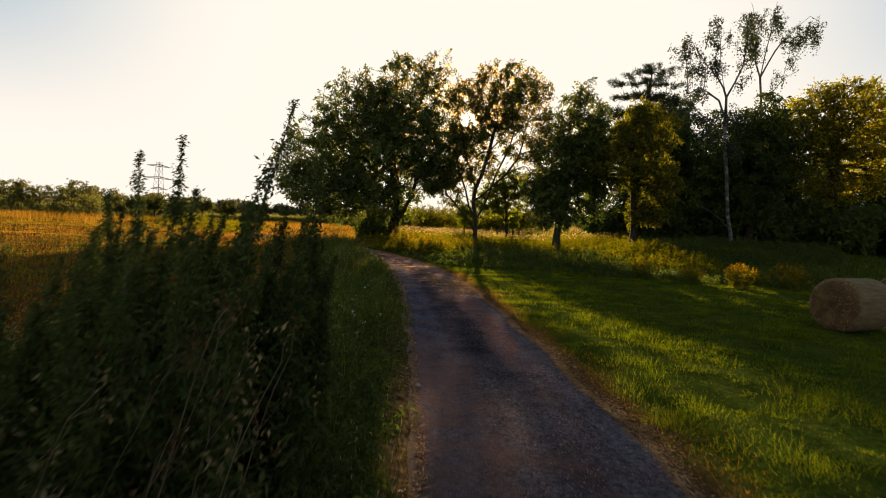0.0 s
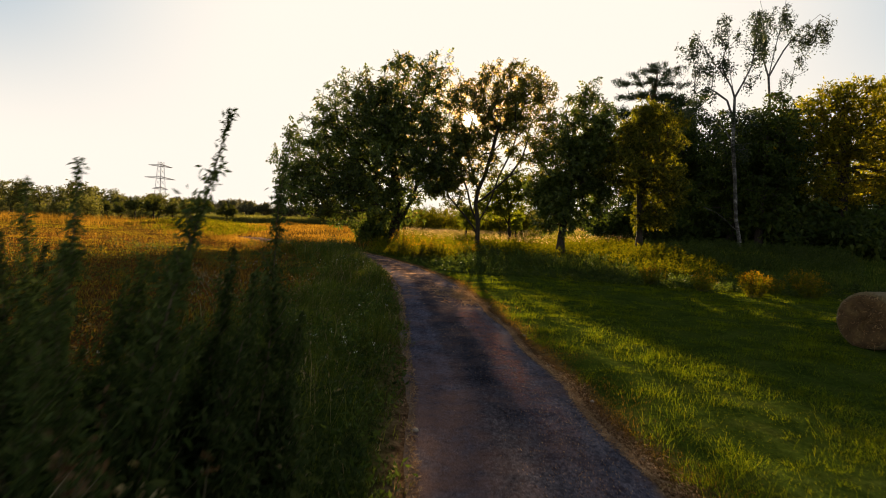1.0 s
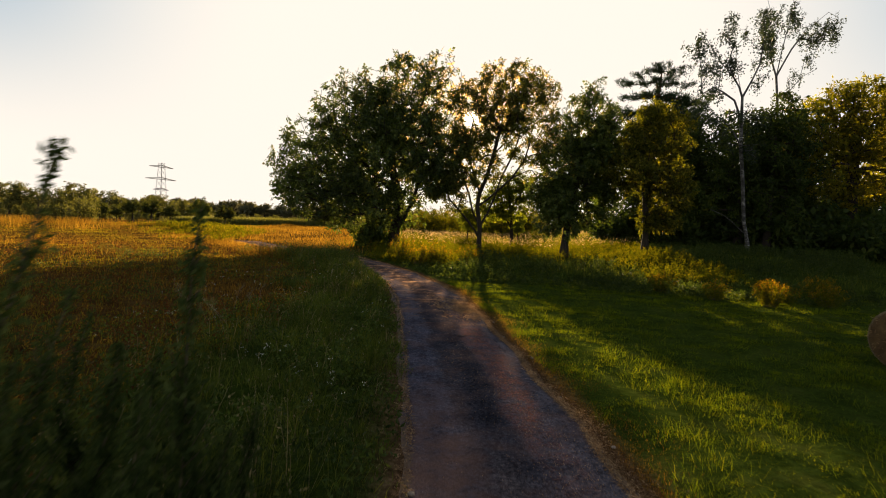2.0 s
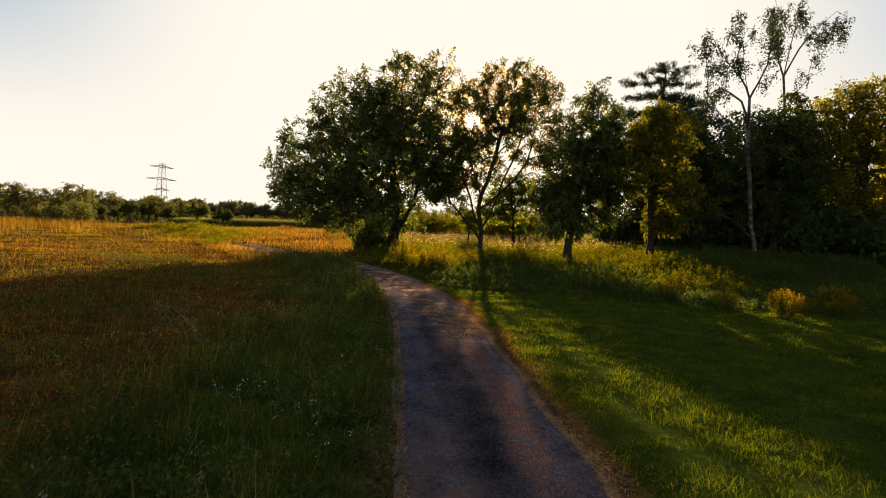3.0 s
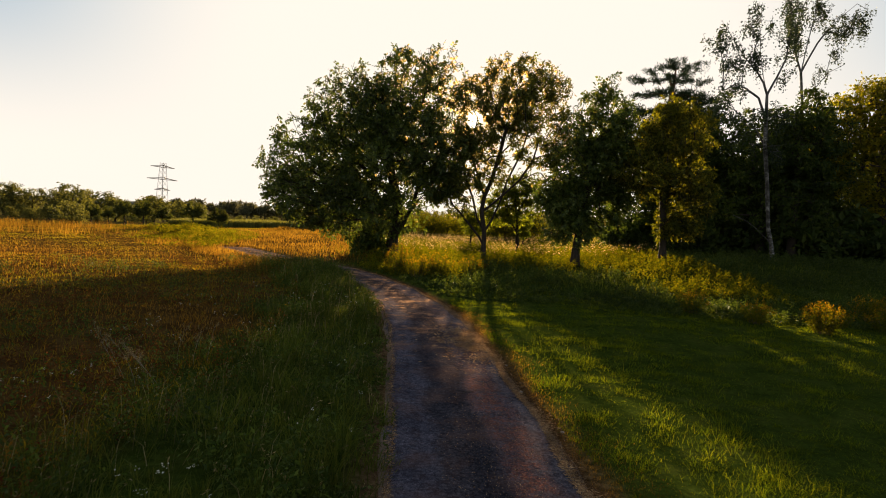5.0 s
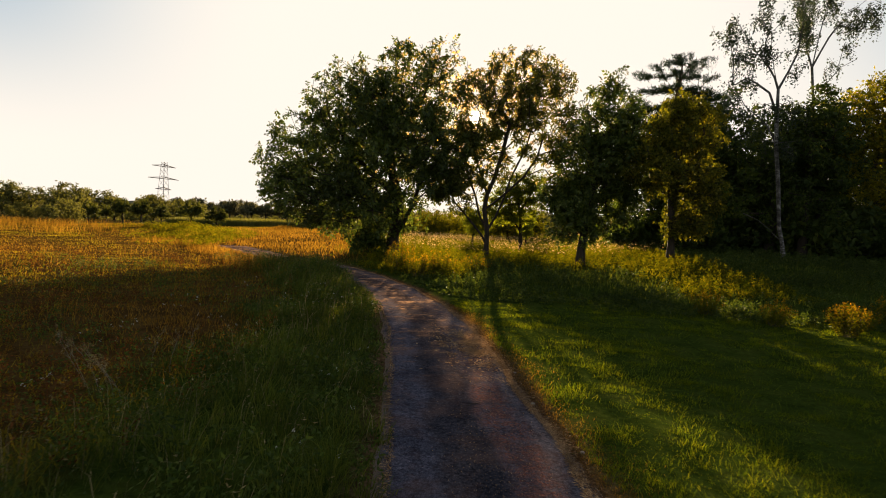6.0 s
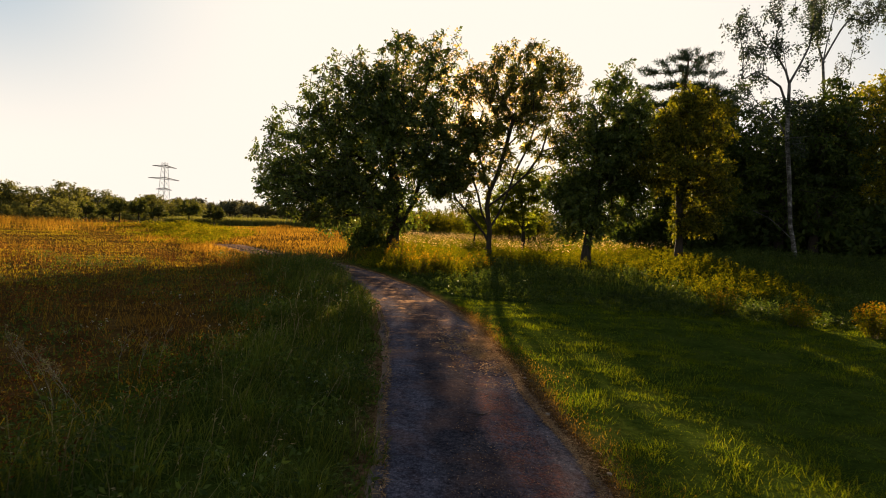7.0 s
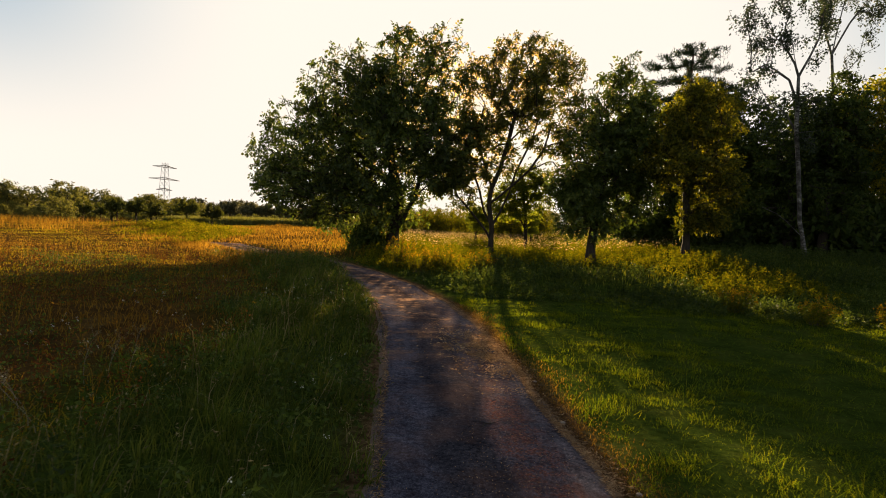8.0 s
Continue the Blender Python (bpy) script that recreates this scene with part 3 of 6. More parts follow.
def build_road():
    n = len(RX)
    dx, dy = np.gradient(RX), np.gradient(RY)
    d = unit(np.stack([dx, dy], 1))
    side = np.stack([d[:, 1], -d[:, 0]], 1)
    us = np.array([-1.12, -1.0, -0.8, -0.5, -0.2, 0.1, 0.4, 0.7, 0.9, 1.0, 1.12])
    rng = np.random.default_rng(5)
    rag = np.convolve(rng.normal(size=n + 12), np.ones(5) / 5, "same")[6:6 + n] * 0.07
    rows, uv = [], []
    along = np.concatenate([[0], np.cumsum(np.hypot(np.diff(RX), np.diff(RY)))])
    for u in us:
        w = HALF * u + (rag * np.sign(u) if abs(u) > 0.85 else 0)
        px, py = RX + side[:, 0] * w, RY + side[:, 1] * w
        z = land(RX, RY) + 0.03 * (1 - u * u) + 0.012 - (0.07 if abs(u) > 1.05 else 0.0)
        rut = -0.012 * np.exp(-((abs(u) - 0.5) / 0.2) ** 2)
        rows.append(np.stack([px, py, z + rut], 1))
        uv.append(np.stack([np.full(n, 0.5 + u / 2.24), along], 1))
    v = np.stack(rows, 1).reshape(-1, 3)
    uvs = np.stack(uv, 1).reshape(-1, 2)
    k = len(us)
    i = (np.arange(n - 1)[:, None] * k + np.arange(k - 1)[None]).ravel()
    t = np.concatenate([np.stack([i, i + 1, i + k + 1], 1), np.stack([i, i + k + 1, i + k], 1)])
    me = mesh_of("road", v, t, ROAD, True)
    layer = me.uv_layers.new(name="UVMap")
    layer.data.foreach_set("uv", uvs[t.ravel()].astype(np.float32).ravel())
    tagged(new("road", me), "narrow worn asphalt lane with rusty grit and dusty rims", "road", kind="structure")


build_ground()
build_road()


# ---------------------------------------------------------------- trees
def skeleton_of(rng, limbs, trunk_pts, targets, end_load, reach=0.7, lift=0.12):
    """Grows branches from the trunk's line to every target, nearest first; returns nodes, parents and how many tips each carries."""
    nodes = [np.array(p, float) for p in trunk_pts]
    parents = [-1] + list(range(len(trunk_pts) - 1))
    ends = []
    for fork, line in limbs:
        last = fork
        for p in line:
            nodes.append(np.array(p, float))
            parents.append(last)
            last = len(nodes) - 1
        ends.append(last)
    order = np.argsort(np.linalg.norm(targets - np.array(trunk_pts[-1]), axis=1))
    arr = np.array(nodes)
    low = max(1, len(trunk_pts) // 3)
    tips = []
    for k in order:
        goal = targets[k]
        d = np.linalg.norm(arr - goal, axis=1)
        rise = (goal[2] - arr[:, 2]) / np.maximum(d, 0.05)
        d = d * (1.45 - 0.55 * rise) + 0.8 * np.maximum(arr[:, 2] - goal[2], 0)
        d[:low] += 50
        j = int(np.argmin(d))
        start = arr[j]
        length = np.linalg.norm(goal - start)
        steps = max(1, int(length / reach))
        cur = j
        made = []
        for s in range(1, steps + 1):
            f = s / steps
            p = start + (goal - start) * f
            p = p + np.array([0, 0, lift * length * f * (1 - f)]) + rng.normal(size=3) * 0.06 * length * (1 - f)
            nodes.append(p)
            parents.append(cur)
            cur = len(nodes) - 1
            made.append(p)
        arr = np.concatenate([arr, np.array(made)])
        tips.append(cur)
    nodes = arr
    parents = np.array(parents)
    load = np.zeros(len(nodes))
    load[tips] = 1
    load[ends] += end_load * len(tips)
    for i in range(len(nodes) - 1, 0, -1):
        load[parents[i]] += load[i]
    return nodes, parents, load, np.array(tips)


def lobed_points(rng, lobes, count, shell=0.5):
    vol = np.array([l[3] * l[4] * l[5] * (l[6] if len(l) > 6 else 1.0) for l in lobes])
    share = rng.choice(len(lobes), count, p=vol / vol.sum())
    d = unit(rng.normal(size=(count, 3)))
    r = rng.uniform(0, 1, (count, 1)) ** (shell * 0.66)
    L = np.array([l[:6] for l in lobes])[share]
    return L[:, :3] + d * r * L[:, 3:6]


def make_tree(name, seed, trunk_pts, lobes, clusters, per, leaf, spread, bark, leafmat, r_base, r_tip=0.012, droop=0.35, aspect=0.5, shell=0.55, min_z=0.8, hang=0.0, limbs=(), limb_bark=None, gaps=(), end_load=0.035, split=False, airy=0.0, spray=0):
    """A tree: tapered trunk, limbs that reach every clump, and a crown of single leaves."""
    rng = np.random.default_rng(seed)
    goals = lobed_points(rng, lobes, clusters, shell)
    goals = goals[goals[:, 2] > min_z]
    for gx, gz, gr in gaps:
        goals = goals[((goals[:, 0] - gx) ** 2 + (goals[:, 2] - gz) ** 2 > gr * gr) | (rng.uniform(0, 1, len(goals)) < (0.3 if gr > 0.55 else 0.0))]
    nodes, parents, load, tips = skeleton_of(rng, limbs, trunk_pts, goals, end_load)
    power = math.log(r_base / r_tip) / math.log(max(load[0], 2))
    radius = r_tip * np.maximum(load, 1) ** power
    thing = new(name)
    thing.location = trunk_pts[0]
    o = np.array(trunk_pts[0], float)
    idx = np.arange(1, len(nodes))
    pa, pb = nodes[parents[idx]] - o, nodes[idx] - o
    ra, rb = radius[parents[idx]].copy(), radius[idx]
    jump = (idx >= len(trunk_pts))
    ra[jump] = np.minimum(ra[jump], rb[jump] * 1.25)
    nt = len(trunk_pts) - 1
    ra[:1] *= 1.5
    main = tubes(pa[:nt], pb[:nt], ra[:nt], rb[:nt], 12)
    part("trunk", mesh_of("trunk", *main, bark, True), thing)
    # each large limb is a part of its own, the thin rest is one
    root = np.zeros(len(nodes), int)
    for i in range(len(trunk_pts), len(nodes)):
        root[i] = i if parents[i] < len(trunk_pts) else root[parents[i]]
    limb = root[idx]
    heavy = [k for k in np.unique(limb[nt:]) if load[k] > 0.035 * load[0]]
    bearers = {}
    for k in heavy + [None]:
        own = np.flatnonzero((limb == k) & (idx >= len(trunk_pts))) if k is not None else np.flatnonzero(~np.isin(limb, heavy) & (idx >= len(trunk_pts)))
        big, small = own[rb[own] > 0.05], own[rb[own] <= 0.05]
        bits = [tubes(pa[q], pb[q], ra[q], rb[q], sides) for q, sides in ((big, 7), (small, 3)) if len(q)]
        if bits:
            ob = part("limb" if k is not None else "twig", mesh_of("limb", *joined(bits), limb_bark or bark, True), thing)
            bearers[k] = ob
            if k is None:
                ob["kind"] = "stuff"
    # leaves sit round each tip and along the twig that leads to it
    tp = nodes[tips] - o
    pp = nodes[parents[tips]] - o
    n = len(tips)
    f = rng.uniform(-0.15, 1.1, (n, per, 1))
    size = rng.uniform(0.5, 1.3, (n, 1, 1))
    jit = unit(rng.normal(size=(n, per, 3))) * rng.uniform(0, 1, (n, per, 1)) ** 0.6 * 1.5 * spread * size * np.array([1, 1, 0.6])
    at = (pp[:, None] + (tp - pp)[:, None] * f + jit)
    at[..., 2] -= hang * np.abs(rng.normal(size=(n, per)))
    own = np.repeat(root[tips], per)
    at = at.reshape(-1, 3)
    keep = at[:, 2] > min_z - o[2] - 0.4
    for gx, gz, gr in gaps:
        clear = (at[:, 0] + o[0] - gx) ** 2 + (at[:, 2] + o[2] - gz) ** 2 < (gr * rng.uniform(0.7, 1.15, len(at))) ** 2
        if gr > 0.55:  # a wide opening keeps a few leaves
            clear &= rng.uniform(0, 1, len(at)) > 0.3
        keep &= ~clear
    if airy:
        ax, ay, az = at.T
        bough = np.sin(ax * 2.9 + 1.6 * np.sin(az * 2.2 + 0.4 * ay)) * np.sin(az * 3.6 + 1.4 * np.sin(ax * 1.9 + 1.0)) + 0.6 * np.sin(ax * 6.3 + ay * 0.8 + 2.0 * np.sin(az * 2.7)) * np.sin(az * 6.9 + 1.1 * np.sin(ax * 3.1))
        keep &= bough + 0.5 * rng.normal(size=len(at)) > -1.2 + airy
    at, own = at[keep], own[keep]

    def foliage(where):
        return leaf_sprays(rng, where, leaf, spray, droop) if spray else leaf_quads(rng, where, leaf, droop, aspect)

    rest = np.ones(len(at), bool)
    if split:
        for k in heavy:
            sel = own == k
            if k in bearers and sel.sum() > 20:
                part("foliage", mesh_of("foliage", *foliage(at[sel]), leafmat), bearers[k])
                rest &= ~sel
    if rest.any():
        part("crown", mesh_of("crown", *foliage(at[rest]), leafmat), thing)
    return thing


# openings in the crowns through which the low sun falls on the lane
SUN_GAPS = [(2.82, 9.2, 0.66), (2.72, 8.74, 0.17), (0.1, 2.95, 0.44), (1.05, 3.55, 0.32), (1.65, 4.0, 0.25), (2.3, 4.45, 0.24), (2.75, 4.8, 0.26), (3.15, 4.6, 0.32), (2.95, 4.15, 0.3), (2.6, 3.85, 0.22)]
walnut = make_tree("walnut_tree", 11,
    [(-1.95, 45.0, 0.2), (-1.92, 45.0, 1.4), (-1.65, 45.0, 2.5), (-1.8, 45.1, 3.9), (-2.2, 45.1, 5.4), (-2.5, 45.1, 7.2), (-2.7, 45.2, 9.0)],
    [(-7.8, 46.0, 5.8, 3.1, 3.6, 3.0, 1.2), (-4.9, 45.3, 9.0, 3.1, 3.6, 2.9), (-1.7, 45.5, 10.5, 3.4, 3.4, 3.0, 1.3), (-2.4, 44.6, 6.3, 4.6, 4.2, 4.0), (0.6, 45.2, 12.1, 1.6, 1.7, 1.5, 2.0), (0.7, 45.0, 6.4, 2.2, 2.8, 3.0, 1.2), (-6.7, 45.0, 4.1, 3.5, 3.6, 2.1, 1.4), (-4.2, 44.2, 2.9, 3.4, 2.6, 2.0, 1.6), (-2.8, 44.4, 8.0, 3.8, 3.0, 3.0), (-4.0, 45.4, 6.6, 6.2, 4.0, 5.7, 0.35), (0.6, 44.8, 5.0, 1.7, 1.6, 1.1, 0.9), (1.5, 45.2, 8.9, 1.5, 1.6, 2.4, 2.0), (2.6, 45.4, 10.6, 0.9, 1.0, 0.8, 1.6), (-3.6, 45.0, 1.8, 1.5, 1.4, 1.2, 2.2), (-8.6, 45.6, 3.9, 1.9, 2.0, 1.3, 1.6)],
    2800, 7, 0.19, 0.26, BARK, WALNUT_LEAF, 0.34, split=True, airy=0.46, spray=5, droop=0.6, gaps=SUN_GAPS,
    limbs=[(1, [(-1.4, 44.9, 2.1), (-0.75, 44.9, 3.6), (-0.35, 44.9, 5.1), (0.0, 45, 7.0), (0.2, 45, 9.4)]), (3, [(-3.2, 45.2, 5.0), (-4.8, 45.3, 6.5), (-5.6, 45.4, 8.4)]), (2, [(-3.3, 45.4, 3.4), (-5.3, 45.8, 4.3), (-7.4, 46.1, 5.4)])])
tagged(walnut, "large dense walnut tree with dark green crown beside the lane", "tree")
midtree = make_tree("walnut_tree", 12,
    [(3.8, 45.0, 0.3), (3.81, 45.0, 1.2), (3.8, 45.0, 2.1), (3.55, 45.0, 3.4), (3.68, 45.0, 4.3), (4.1, 45.1, 5.4), (4.5, 45.2, 7.0), (4.9, 45.2, 9.0)],
    [(5.6, 45.2, 11.3, 2.9, 2.4, 2.1, 1.3), (6.9, 44.6, 8.7, 2.1, 1.8, 2.6, 1.3), (8.0, 44.5, 6.4, 1.2, 1.2, 2.0, 1.0), (2.3, 45.6, 6.8, 2.0, 1.9, 2.1, 1.5), (1.7, 44.5, 4.7, 1.9, 1.6, 1.7, 2.8), (3.2, 46, 11.2, 1.8, 1.6, 1.2, 0.9), (6.7, 45, 7.4, 1.4, 1.3, 1.2, 1.2), (3.3, 45.3, 7.2, 1.8, 1.6, 1.5), (4.9, 45, 9.3, 1.5, 1.5, 1.6, 0.7), (3.5, 45, 5.5, 0.6, 0.9, 0.7, 1.6), (7.3, 44.6, 5.6, 0.9, 1.0, 1.0, 1.4), (2.3, 45.6, 10.7, 1.4, 1.3, 0.9), (1.9, 45.3, 7.4, 1.5, 1.6, 1.1), (3.1, 45.3, 9.1, 1.5, 1.4, 1.6, 1.4), (2.8, 45.2, 4.7, 1.2, 1.5, 0.8, 2.2), (4.9, 45.2, 9.4, 4.1, 2.8, 3.6, 0.3), (8.0, 45.0, 11.2, 1.1, 1.0, 1.1, 1.2), (7.0, 45.1, 12.4, 0.9, 0.9, 0.8, 1.2), (4.55, 45.3, 5.45, 0.5, 0.8, 0.55, 1.2), (4.2, 45.2, 6.3, 0.6, 0.8, 0.5, 1.2)],
    1250, 8, 0.18, 0.25, BARK, MID_LEAF, 0.15, split=True, airy=0.8, spray=5, droop=0.6, gaps=SUN_GAPS + [(4.2, 3.8, 0.56), (5.0, 4.3, 0.66), (5.75, 4.9, 0.8), (6.15, 5.9, 0.8), (6.9, 5.9, 0.72), (4.8, 7.5, 0.42), (6.7, 7.45, 0.45), (5.8, 7.9, 0.3)],
    limbs=[(1, [(3.5, 44.9, 1.75), (2.9, 44.8, 2.45), (2.25, 44.7, 3.15), (1.7, 44.6, 3.7), (1.3, 44.5, 4.6)]), (3, [(4.0, 45, 3.7), (4.75, 44.9, 4.4), (5.75, 44.8, 5.4), (6.5, 44.7, 6.6), (6.9, 44.6, 8.2)]), (4, [(3.3, 45.3, 5.4), (2.8, 45.5, 6.8), (2.9, 45.7, 8.6)]), (2, [(4.25, 45.2, 2.9), (4.7, 45.3, 4.0), (5.1, 45.4, 5.4), (5.9, 45.4, 7.2), (6.4, 45.3, 9.4)]), (2, [(3.3, 45.3, 3.0), (3.0, 45.5, 4.2), (2.5, 45.6, 5.4), (2.2, 45.6, 6.8)])])
tagged(midtree, "slender walnut tree with open, sunlit crown and forked trunk", "tree")
thin = make_tree("young_tree", 13,
    [(7.6, 56.0, 0.5), (7.5, 56, 2.0), (7.35, 56, 3.6), (7.1, 56, 5.0), (6.9, 56, 6.6)],
    [(7.4, 56, 5.2, 1.5, 1.4, 1.5, 1.6), (6.2, 56, 4.5, 1.3, 1.2, 1.1, 1.4), (8.8, 56, 5.1, 1.1, 1.0, 1.6, 1.3), (5.0, 56, 4.0, 1.0, 1.0, 0.8, 1.2), (8.0, 56, 6.5, 0.8, 0.9, 0.8, 1.2), (6.7, 56, 3.2, 2.3, 1.2, 0.7, 2.2)],
    640, 19, 0.2, 0.26, BARK, FRESH_LEAF, 0.12, airy=0.3,
    limbs=[(1, [(6.9, 56, 2.9), (6.3, 56, 4.4), (5.7, 56, 5.6)]), (2, [(8.0, 56, 4.6), (8.4, 56, 5.8)])])
tagged(thin, "young thin tree with light green leaves in the meadow", "tree", group="young trees")
copy_thing(thin, pose(4.2, 62.5, 0.45, 0, 0, 130) @ Matrix.Diagonal((0.6, 0.6, 0.52, 1)))
copy_thing(thin, pose(9.6, 66.0, 0.45, 0, 0, 75) @ Matrix.Diagonal((0.6, 0.6, 0.5, 1)))
willow = make_tree("willow_tree", 25,
    [(10.2, 84.0, 0.4), (10.2, 84, 0.9), (10.1, 84, 1.5), (10.2, 84, 2.4)],
    [(10.1, 84, 2.6, 1.8, 1.6, 1.9), (8.8, 84, 1.8, 1.4, 1.3, 1.4), (11.6, 84, 1.8, 1.5, 1.3, 1.4)],
    230, 18, 0.25, 0.36, BARK, LIGHT_LEAF, 0.1, hang=0.3, aspect=0.3, min_z=0.5)
tagged(willow, "low light green willow beyond the trees", "tree", group="young trees")
for k, (x, y, s) in enumerate([(6.0, 88.0, 1.0), (8.2, 92.0, 1.1), (13.5, 86.0, 1.2), (3.0, 91.0, 0.95), (0.4, 87.0, 0.95), (-2.6, 90.0, 0.9), (11.4, 94.0, 1.2), (-6.0, 93.0, 0.85)]):
    copy_thing(willow, pose(x, y, 0.4, 0, 0, 57 * k) @ Matrix.Diagonal((s, s, s, 1)))
rtree = make_tree("walnut_tree", 14,
    [(9.15, 43.0, 0.4), (9.15, 43, 1.5), (9.3, 43, 2.7), (9.5, 43, 4.2), (9.8, 43, 6.0), (10.0, 43, 8.0)],
    [(10.4, 43, 8.4, 2.3, 2.3, 2.7), (8.6, 43, 5.5, 2.2, 2.2, 2.7), (11.2, 43.3, 6.4, 1.9, 2.1, 3.0), (10.3, 43, 11.0, 1.0, 1.0, 1.0, 0.7), (8.5, 43.2, 4.2, 1.4, 1.6, 1.5, 2.4), (11.2, 43.2, 4.4, 1.6, 1.6, 1.5, 1.4), (8.9, 43.2, 2.8, 1.9, 1.6, 1.1, 1.6)],
    1300, 8, 0.19, 0.26, BARK, WALNUT_LEAF, 0.22, split=True, airy=0.44, spray=5, droop=0.6, gaps=[(6.9, 5.9, 0.72), (9.2, 3.95, 0.28), (10.1, 4.05, 0.35), (11.0, 4.25, 0.4)])
tagged(rtree, "medium walnut tree with dark leafy crown and leaning trunk", "tree")

pine = make_tree("pine_tree", 15,
    [(19.6, 58.0, 0.9), (19.6, 58, 4), (19.7, 58, 7), (19.8, 58, 10), (19.9, 58, 12.5), (20.1, 58, 14.5), (20.3, 58, 16.4)],
    [(20.5, 58, 16.9, 0.8, 0.9, 0.5), (19.5, 58, 16.6, 0.7, 0.9, 0.45), (22.3, 58, 16.7, 0.8, 0.9, 0.42), (21.4, 58, 16.3, 0.7, 0.9, 0.4), (18.4, 58, 16.1, 0.7, 0.9, 0.34), (17.0, 58, 15.2, 0.9, 1.1, 0.3), (18.9, 58, 15.5, 1.0, 1.1, 0.4), (20.6, 58, 15.5, 1.3, 1.3, 0.5), (22.6, 58, 15.4, 0.9, 1.0, 0.36), (17.5, 57.5, 13.9, 1.1, 1.2, 0.32), (19.2, 57.5, 14.2, 1.1, 1.2, 0.4), (21.4, 58, 14.2, 1.4, 1.4, 0.48), (23.1, 58, 13.8, 0.9, 1.1, 0.36), (17.3, 57.6, 12.6, 1.2, 1.3, 0.36), (20.2, 58, 12.9, 1.6, 1.5, 0.5), (22.6, 58, 12.5, 1.4, 1.4, 0.44), (18.6, 58, 11.3, 1.9, 1.7, 0.5), (21.6, 58, 11.2, 2.0, 1.8, 0.55), (19.8, 58, 9.8, 2.8, 2.2, 0.75), (21.6, 58, 13.0, 2.4, 1.8, 1.5, 0.8), (19.2, 58, 12.0, 2.2, 1.8, 1.2, 0.6), (23.0, 58, 11.2, 1.5, 1.4, 1.2, 0.8)],
    1300, 28, 0.27, 0.24, PINE_BARK, PINE_LEAF, 0.26, split=True, droop=-0.9, aspect=0.2)
tagged(pine, "tall pine tree with flat layered dark needle branches", "tree")
olive = make_tree("lime_tree", 16,
    [(14.0, 42.0, 0.9), (14.0, 42, 1.9), (13.9, 42, 3.2), (13.8, 42, 4.8), (13.7, 42, 6.4)],
    [(13.9, 42, 8.4, 1.7, 1.8, 1.9), (12.6, 41.5, 6.2, 1.7, 1.8, 1.7), (15.2, 42, 5.2, 1.7, 1.8, 2.3), (15.6, 42.2, 8.6, 1.2, 1.2, 1.4), (14.8, 41.8, 3.1, 1.5, 1.4, 0.7, 1.3), (14.4, 42.2, 9.8, 1.4, 1.2, 1.0), (12.7, 42.0, 8.0, 1.1, 1.2, 1.2)],
    900, 9, 0.17, 0.32, BARK, OLIVE_LEAF, 0.19, split=True, airy=0.55, spray=5, droop=0.5, gaps=[(11.0, 4.25, 0.4), (12.6, 4.0, 0.5), (12.65, 3.2, 0.45), (12.6, 2.4, 0.45), (12.5, 1.6, 0.45)])
tagged(olive, "yellow-green leafy tree at the wood's edge", "tree")
gold = make_tree("lime_tree", 17,
    [(31.0, 47.5, 1.3), (31.0, 47.5, 3.4), (30.9, 47.5, 5.6), (30.8, 47.5, 8.4), (30.7, 47.5, 11.0)],
    [(27.4, 47, 11.0, 1.9, 1.2, 1.7), (26.6, 47, 8.4, 1.9, 1.4, 1.7), (29.3, 47.2, 12.2, 1.9, 1.2, 1.7), (31.6, 47.5, 12.9, 2.2, 1.4, 1.7), (28.6, 46.8, 9.2, 2.5, 1.5, 2.2), (27.9, 46.8, 6.6, 1.9, 1.2, 1.0), (31.4, 47, 9.6, 2.8, 1.6, 2.8), (34.6, 47.6, 12.2, 2.6, 1.6, 2.6), (34.4, 47.2, 8.4, 2.8, 1.6, 2.8), (38.0, 48, 11.6, 3.0, 1.9, 3.2), (31.5, 47, 6.0, 3.0, 1.5, 1.3)],
    2500, 17, 0.25, 0.36, BARK, GOLD_LEAF, 0.36, split=True, airy=0.45)
tagged(gold, "broad tree with golden-green sunlit leaves at the wood's edge", "tree")

